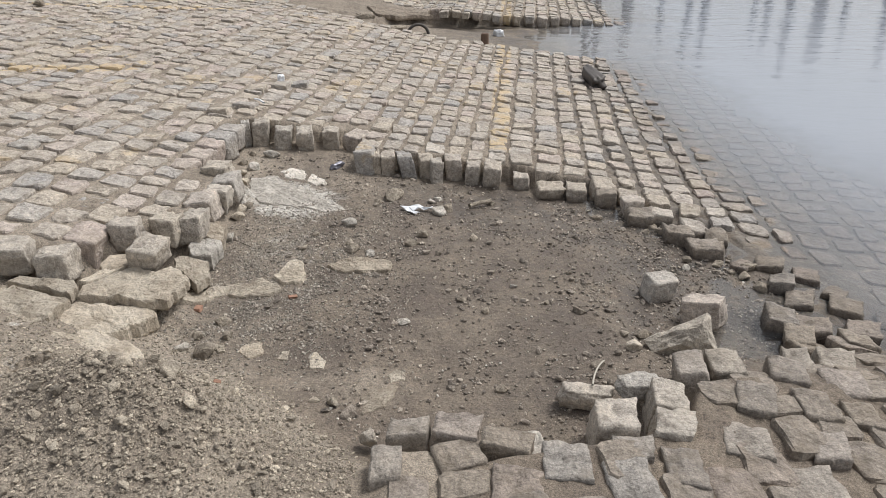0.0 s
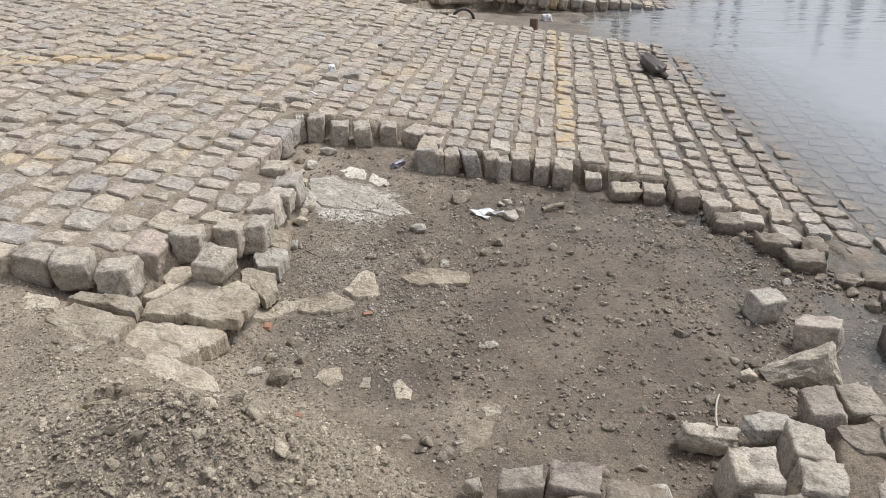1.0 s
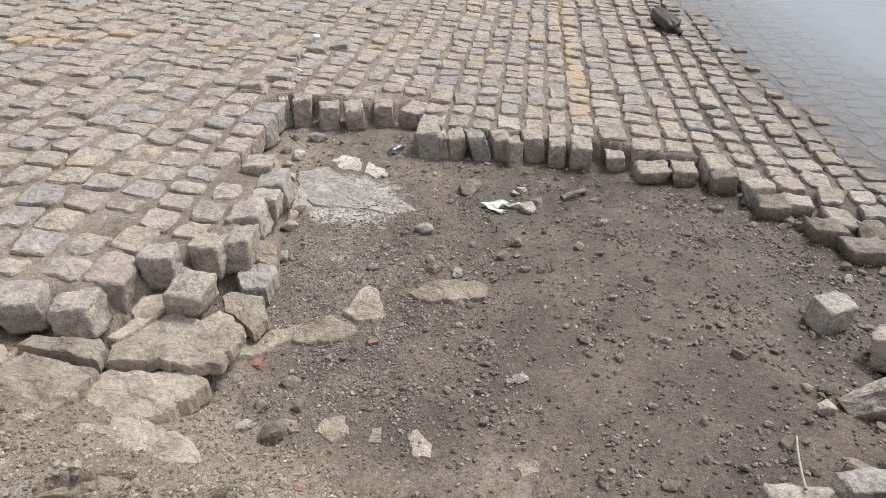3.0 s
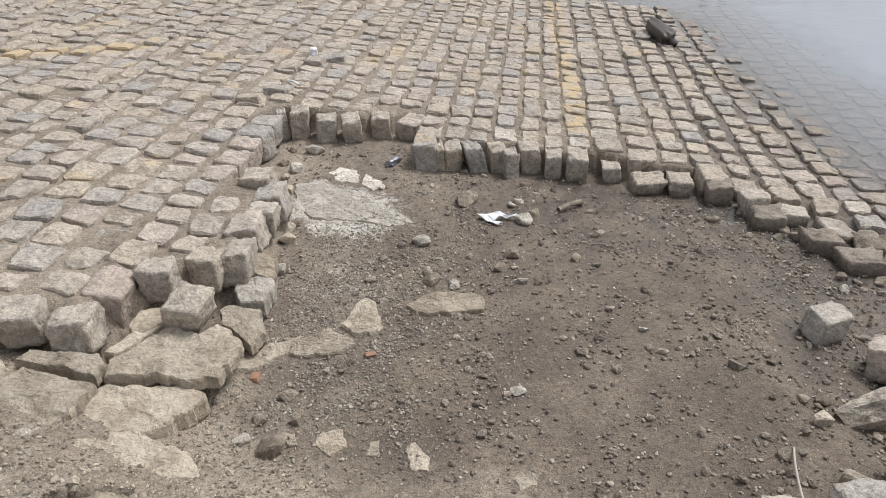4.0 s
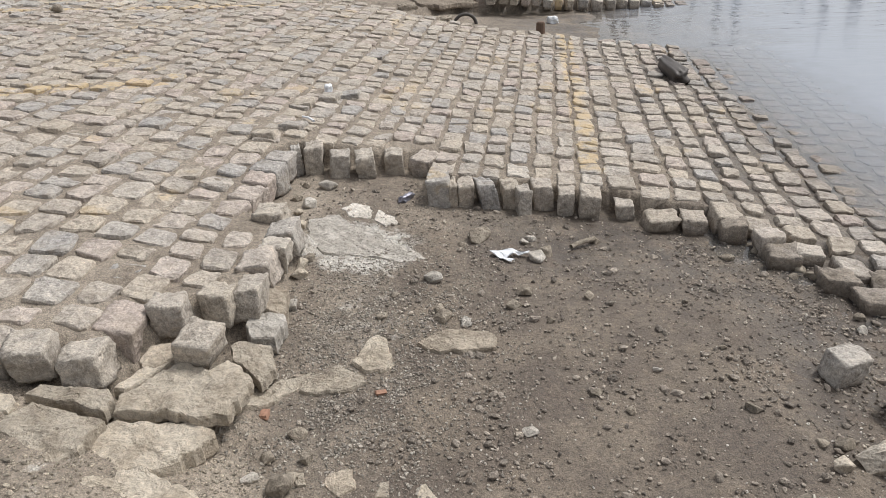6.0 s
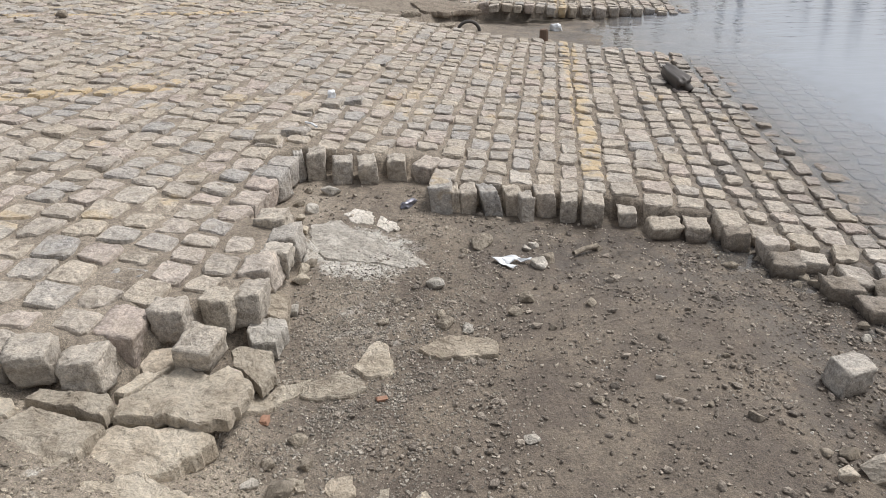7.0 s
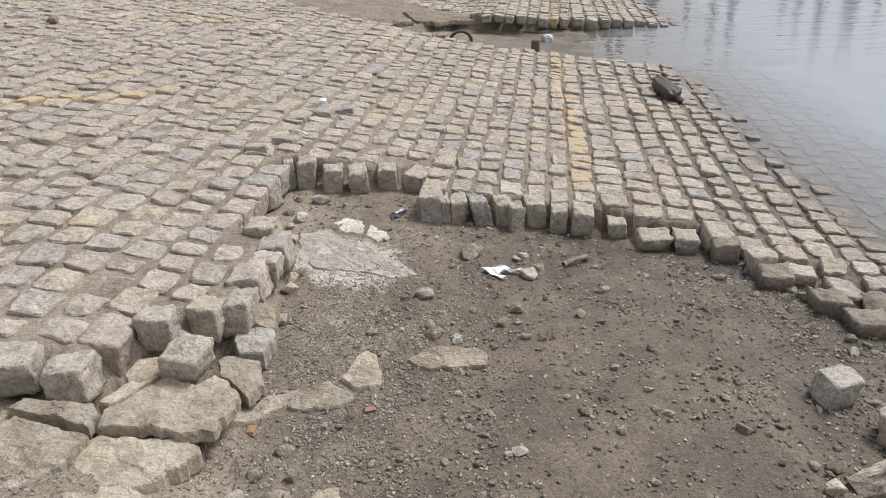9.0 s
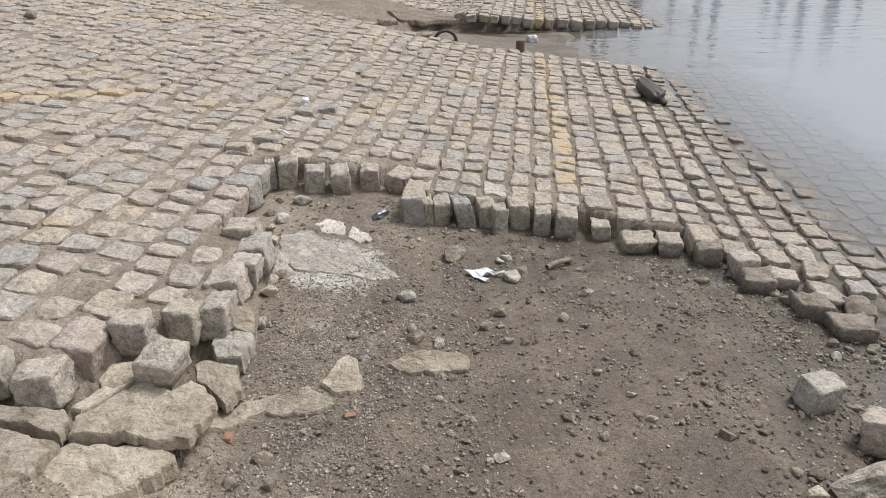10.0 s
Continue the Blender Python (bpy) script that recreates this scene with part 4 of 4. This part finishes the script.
# single stones on the floor of the hole
for i, (x, y, s, kind) in enumerate([(-0.475, 3.385, 0.075, 1), (-0.425, 3.08, 0.075, 0), (-0.435, 3.15, 0.05, 0), (-0.15, 3.175, 0.06, 0), (-0.10, 3.285, 0.07, 0), (0.148, 3.235, 0.05, 0), (0.54, 2.54, 0.05, 0),
                                       (0.76, 2.39, 0.06, 0), (0.70, 2.40, 0.045, 0), (0.17, 2.54, 0.04, 0), (-0.15, 2.44, 0.045, 1), (-0.265, 3.76, 0.11, 0), (-0.065, 3.775, 0.05, 1), (-0.03, 3.80, 0.05, 1), (-0.01, 3.595, 0.095, 1),
                                       (0.03, 3.65, 0.08, 0), (0.27, 3.81, 0.05, 0), (0.29, 3.73, 0.035, 2), (0.5, 3.62, 0.04, 2), (-0.02, 3.05, 0.035, 0), (-0.08, 3.07, 0.04, 2), (0.55, 2.16, 0.05, 0), (-1.01, 3.15, 0.06, 1), (-0.55, 3.35, 0.03, 0), (-0.62, 3.25, 0.04, 0), (-0.66, 3.1, 0.05, 0),
                                       (-1.10, 4.03, 0.085, 1), (-1.17, 4.1, 0.06, 0), (-1.03, 4.27, 0.10, 1), (-1.16, 4.28, 0.05, 0), (-1.13, 3.93, 0.06, 0), (0.2, 2.03, 0.045, 0), (0.42, 2.6, 0.03, 0), (0.3, 2.74, 0.03, 1), (0.55, 2.85, 0.03, 0),
                                       (1.13, 3.05, 0.045, 1), (1.0, 2.95, 0.03, 0), (0.33, 2.62, 0.035, 2), (0.08, 2.63, 0.04, 0), (0.85, 2.18, 0.05, 0), (-0.93, 2.36, 0.05, 0), (-0.96, 2.27, 0.05, 1), (-0.87, 2.24, 0.09, 0),
                                       (-0.8, 2.34, 0.055, 0), (-0.86, 2.46, 0.06, 0), (-0.30, 1.87, 0.055, 2), (-0.35, 1.92, 0.05, 0), (-0.02, 1.78, 0.03, 1), (-0.05, 1.8, 0.025, 1), (0.0, 1.8, 0.022, 0), (-0.35, 3.7, 0.04, 0)]):
    mat = (M_STONE, M_LIME, M_GRAVEL)[kind]
    label = ("grey-brown stone lying on the mud", "pale white stone lying on the mud", "dark wet stone on the mud")[kind]
    block("stone", x, y, float(ground_height(x, y)) + s * 0.5, (s * 1.15, s * 0.9, s * 0.7), i * 53, mat, label, "stone", (i * 11 % 24 - 12, i * 7 % 20 - 10), i + 200, "stones in the hole", 0.55, 0.22)


# ---- gravel ----
def pebbles(name, pts, sizes, material, label, seed, sink=0.12):
    r = np.random.RandomState(seed)
    bm = bmesh.new()
    bmesh.ops.create_icosphere(bm, subdivisions=1, radius=0.5)
    v = np.array([tuple(p.co) for p in bm.verts])
    f = np.array([[w.index for w in t.verts] for t in bm.faces])
    bm.free()
    n, k = len(pts), len(v)
    P = v[None] * (1 + r.uniform(-0.28, 0.28, (n, k, 1)))
    P = P * np.stack([r.uniform(0.8, 1.35, n), r.uniform(0.6, 1.0, n), r.uniform(0.4, 0.8, n)], -1)[:, None] * sizes[:, None, None]
    a = r.uniform(0, 6.283, n)
    c, s = np.cos(a)[:, None], np.sin(a)[:, None]
    tx = r.uniform(-0.5, 0.5, (n, 1))
    x, y, z = P[..., 0] * c - P[..., 1] * s, P[..., 0] * s + P[..., 1] * c, P[..., 2] + tx * P[..., 0]
    W = np.stack([x + pts[:, 0:1], y + pts[:, 1:2], z + ground_height(pts[:, 0], pts[:, 1])[:, None] + (0.3 - sink) * sizes[:, None]], -1)
    F = (f[None] + (np.arange(n) * k)[:, None, None]).reshape(-1, 3)
    ob = mesh_object(name, W.reshape(-1, 3), F.tolist(), material, False)
    return tagged(ob, label, "gravel", kind="stuff")


r = np.random.RandomState(11)


def scatter(n, x0, x1, y0, y1, weight):
    p = np.stack([r.uniform(x0, x1, n * 6), r.uniform(y0, y1, n * 6)], -1)
    w = weight(p[:, 0], p[:, 1]) * (inside_depth(PIT, p[:, 0], p[:, 1]) > 0.0)
    return p[r.uniform(0, 1, len(p)) < w][:n]


def sizes_of(n, lo, hi, power=3.0):
    return lo + (hi - lo) * r.uniform(0, 1, n) ** power


def floor_weight(x, y):
    q = x + 0.95 + y - 2.4
    patch = 1 - 0.85 * np.exp(-(((x + 0.82) / 0.28) ** 2 + ((y - 3.7) / 0.17) ** 2) ** 2)
    return patch * smooth(q, -0.05, 0.15) * (0.18 + 0.5 * smooth(ripple(x, y, 0.5, 31), -0.1, 0.7) + 0.35 * smooth(x, 0.5, 1.0)) * (1 - 0.5 * smooth(x, -0.45, -0.7))


def bank_weight(x, y):
    q = x + 0.95 + y - 2.4
    clear = 1 - np.exp(-(((x + 1.2) / 0.14) ** 2 + ((y - 1.87) / 0.08) ** 2) ** 2)
    return clear * smooth(q, 0.02, -0.15) * (0.22 + 0.78 * np.exp(-(((x + 0.8) / 0.6) ** 2 + ((y - 1.6) / 0.4) ** 2)))


p = scatter(12500, -1.2, 1.5, 1.65, 4.4, floor_weight)
pebbles("gravel", p, sizes_of(len(p), 0.0035, 0.018, 3.6), M_GRAVEL, "dark gravel and clods strewn over the mud", 1)
p = scatter(750, -1.1, 1.4, 1.7, 4.3, floor_weight)
pebbles("rubble", p, sizes_of(len(p), 0.014, 0.036, 2.5), M_GRAVEL, "small rubble scattered over the mud", 2)
p = scatter(15000, -1.1, -0.1, 2.1, 4.1, lambda x, y: np.exp(-(((x + 0.7) / 0.36) ** 2 + ((y - 2.9) / 0.7) ** 2)) * (0.4 + 0.6 * smooth(ripple(x, y, 0.3, 33), -0.2, 0.5)))
pebbles("pale_gravel", p, sizes_of(len(p), 0.003, 0.013, 2.8), M_GRIT, "grey gravel washed out beside the concrete", 6)
p = scatter(1200, -1.1, 1.4, 1.7, 4.2, floor_weight)
pebbles("shell_grit", p, sizes_of(len(p), 0.004, 0.012, 2.0), M_LIME, "pale chips and shell bits on the mud", 3)
p = scatter(26000, -2.2, -0.2, 1.1, 2.6, bank_weight)
pebbles("bank_gravel", p, sizes_of(len(p), 0.003, 0.014, 2.4), M_BANK, "dry grey gravel and grit on a mound", 4)
p = scatter(320, -1.7, -0.2, 1.1, 2.2, bank_weight)
pebbles("bank_pebbles", p, sizes_of(len(p), 0.014, 0.036, 2.4), M_BANK, "coarse pebbles in the gravel mound", 5)


# ---- litter and iron ----
def plastic_scrap():
    bm = bmesh.new()
    path = [(-0.085, 0.03), (-0.03, -0.03), (0.02, -0.055), (0.035, -0.035), (-0.005, -0.015), (-0.025, 0.02), (0.03, 0.022), (0.09, 0.02), (0.092, 0.036), (0.02, 0.045), (-0.05, 0.048)]
    face = bm.faces.new([bm.verts.new((x, y, 0)) for x, y in path])
    bmesh.ops.triangulate(bm, faces=[face])
    bmesh.ops.subdivide_edges(bm, edges=bm.edges[:], cuts=3)
    for v in bm.verts:
        v.co.z = 0.012 + 0.02 * noise.noise(v.co * 28)
    ext = bmesh.ops.extrude_face_region(bm, geom=bm.faces[:])
    bmesh.ops.translate(bm, verts=[g for g in ext["geom"] if isinstance(g, bmesh.types.BMVert)], vec=(0, 0, 0.003))
    ob = new("plastic_scrap", data_of(bm, "plastic_scrap", M_WHITE))
    ob.matrix_world = pose(-0.15, 3.585, float(ground_height(-0.15, 3.585)) + 0.004, 0, 0, -8)
    tagged(ob, "crumpled strip of white plastic on the mud", "litter")


def crumple(name, x, y, z, size, material, label, seed, parent=None):
    bm = rock_bmesh(random.Random(seed), size, 6, 0.7, 0.2)
    ob = new(name, data_of(bm, name, material))
    ob.matrix_world = pose(x, y, z + size[2] * 0.4, 0, 0, seed * 40)
    return tagged(ob, label, "litter")


def tube(points, radius, material, name):
    cu = bpy.data.curves.new(name, "CURVE")
    cu.dimensions, cu.bevel_depth, cu.bevel_resolution = "3D", radius, 2
    sp = cu.splines.new("POLY")
    sp.points.add(len(points) - 1)
    for q, c in zip(sp.points, points):
        q.co = (*c, 1)
    tmp = bpy.data.objects.new(name, cu)
    me = bpy.data.meshes.new_from_object(tmp)
    me.materials.clear()
    me.materials.append(material)
    return new(name, me)


plastic_scrap()
crumple("paper_ball", -1.22, 5.55, float(paving(-1.22, 5.55)), (0.06, 0.05, 0.05), M_WHITE, "crumpled white paper on the setts", 3)
crumple("plastic_bag", 0.67, 9.05, float(ground_height(0.67, 9.05)), (0.1, 0.07, 0.07), M_WHITE, "crumpled white plastic bag beside an iron stub", 5)
crumple("foil_scrap", -0.63, 4.15, float(ground_height(-0.63, 4.15)), (0.07, 0.035, 0.03), plain("grey_foil", (0.28, 0.28, 0.33), 0.3, 0.5), "grey crumpled foil in the hole", 6)
crumple("paper_scrap", -0.34, 3.06, float(ground_height(-0.34, 3.06)), (0.045, 0.03, 0.014), M_LIME, "small white paper scrap beside concrete", 7)
tagged(tube([(-1.28, 4.94, 0.245), (-1.24, 4.91, 0.247), (-1.20, 4.86, 0.24)], 0.007, M_WHITE, "feather"), "white feather lying on the setts", "feather")
tagged(tube([(0.48 + 0.06 * s + 0.03 * s * s, 1.93 + 0.24 * s, 0.095 + 0.01 * math.sin(3 * s) - 0.075 * s) for s in np.linspace(0, 1, 12)], 0.0032, M_TWIG, "reed_stalk"), "thin bleached reed stalk leaning on stones", "stalk")
tagged(tube([(0.145, 3.713, -0.03), (0.2, 3.76, -0.03), (0.265, 3.80, -0.035)], 0.012, M_STONE, "stick"), "short muddy stick lying in the hole", "stick")
for i, (x, y, s) in enumerate([(-0.62, 2.645, 0.026), (-0.98, 2.545, 0.032), (-0.75, 2.0, 0.02)]):
    block("brick_chip", x, y, float(ground_height(x, y)) + s * 0.4, (s * 1.3, s * 0.8, s * 0.5), i * 70 + 20, M_BRICK, "red brick chip lying on the mud", "brick", (0, 5), i + 300, "", 0.7, 0.2)


def hoop():
    bm = bmesh.new()
    for i in range(29):
        a = math.pi * (-0.12 + 1.24 * i / 28)
        for j in range(8):
            b = 2 * math.pi * j / 8
            rr = 0.12 + 0.018 * math.cos(b) + 0.002 * noise.noise((i * 0.7, j, 0))
            bm.verts.new((rr * math.cos(a), 0.03 * math.sin(b), rr * math.sin(a)))
    bm.verts.ensure_lookup_table()
    for i in range(28):
        for j in range(8):
            k = (j + 1) % 8
            bm.faces.new([bm.verts[n] for n in (i * 8 + j, i * 8 + k, i * 8 + 8 + k, i * 8 + 8 + j)])
    for f in bm.faces:
        f.smooth = True
    ob = new("rubber_hoop", data_of(bm, "rubber_hoop", M_RUBBER))
    ob.matrix_world = pose(-0.29, 8.85, float(ground_height(-0.29, 8.85)) - 0.02, 0, 0, 8)
    tagged(ob, "old dark rubber hoop half buried in sand", "hoop")


def iron_stub():
    x, y = 0.46, 8.3
    z = float(ground_height(x, y))
    ob = tagged(new("iron_stub"), "rusty iron bollard stub standing in sand", "bollard")
    ob.location = (x, y, z)
    bm = bmesh.new()
    bmesh.ops.create_cone(bm, cap_ends=True, segments=14, radius1=0.048, radius2=0.043, depth=0.2, matrix=Matrix.Translation((0, 0, 0.045)))
    bmesh.ops.bevel(bm, geom=[e for e in bm.edges if all(v.co.z > 0.1 for v in e.verts)], offset=0.008, segments=2, affect="EDGES")
    part("post", bm, M_RUST, ob)
    bm = rock_bmesh(random.Random(9), (0.30, 0.2, 0.06), 5, 0.3, 0.5)
    part("footing", bm, M_STONE, ob, "rough dark stone footing", pose(-0.06, -0.02, 0.0))


def driftwood():
    bm = rock_bmesh(random.Random(21), (0.11, 0.5, 0.10), 8, 0.22, 0.6)
    for v in bm.verts:
        v.co.x *= 1.0 - 0.5 * v.co.y / 0.52
        v.co.z *= 1.0 - 0.3 * v.co.y / 0.52
    ob = new("driftwood", data_of(bm, "driftwood", M_WOOD))
    ob.matrix_world = pose(1.36, 6.72, float(paving(1.36, 6.72)) + 0.045, 3, 0, 5)
    tagged(ob, "black waterlogged chunk of driftwood on the setts", "driftwood")


hoop()
iron_stub()
driftwood()
block("rock", -0.62, 8.75, float(ground_height(-0.62, 8.75)) + 0.07, (0.34, 0.14, 0.12), 4, M_STONE, "dark broken stone at the far washout", "rock", (0, 0), 330, "", 0.6, 0.25)
block("rock", -0.9, 8.9, float(ground_height(-0.9, 8.9)) + 0.05, (0.2, 0.12, 0.1), 20, M_STONE, "dark broken stone at the far washout", "rock", (0, 0), 331, "", 0.6, 0.25)
block("rock", -3.93, 7.48, float(paving(-3.93, 7.48)) + 0.06, (0.12, 0.08, 0.08), 20, M_STONE, "dark stone lying loose on the setts", "rock", (0, 0), 332, "", 0.6, 0.25)


# ---- finish of the paving ----
rest = put_setts(main_rows, pavement, rng, 300, 0.035)
joined("setts", rest, rng, pavement, M_SETTS)
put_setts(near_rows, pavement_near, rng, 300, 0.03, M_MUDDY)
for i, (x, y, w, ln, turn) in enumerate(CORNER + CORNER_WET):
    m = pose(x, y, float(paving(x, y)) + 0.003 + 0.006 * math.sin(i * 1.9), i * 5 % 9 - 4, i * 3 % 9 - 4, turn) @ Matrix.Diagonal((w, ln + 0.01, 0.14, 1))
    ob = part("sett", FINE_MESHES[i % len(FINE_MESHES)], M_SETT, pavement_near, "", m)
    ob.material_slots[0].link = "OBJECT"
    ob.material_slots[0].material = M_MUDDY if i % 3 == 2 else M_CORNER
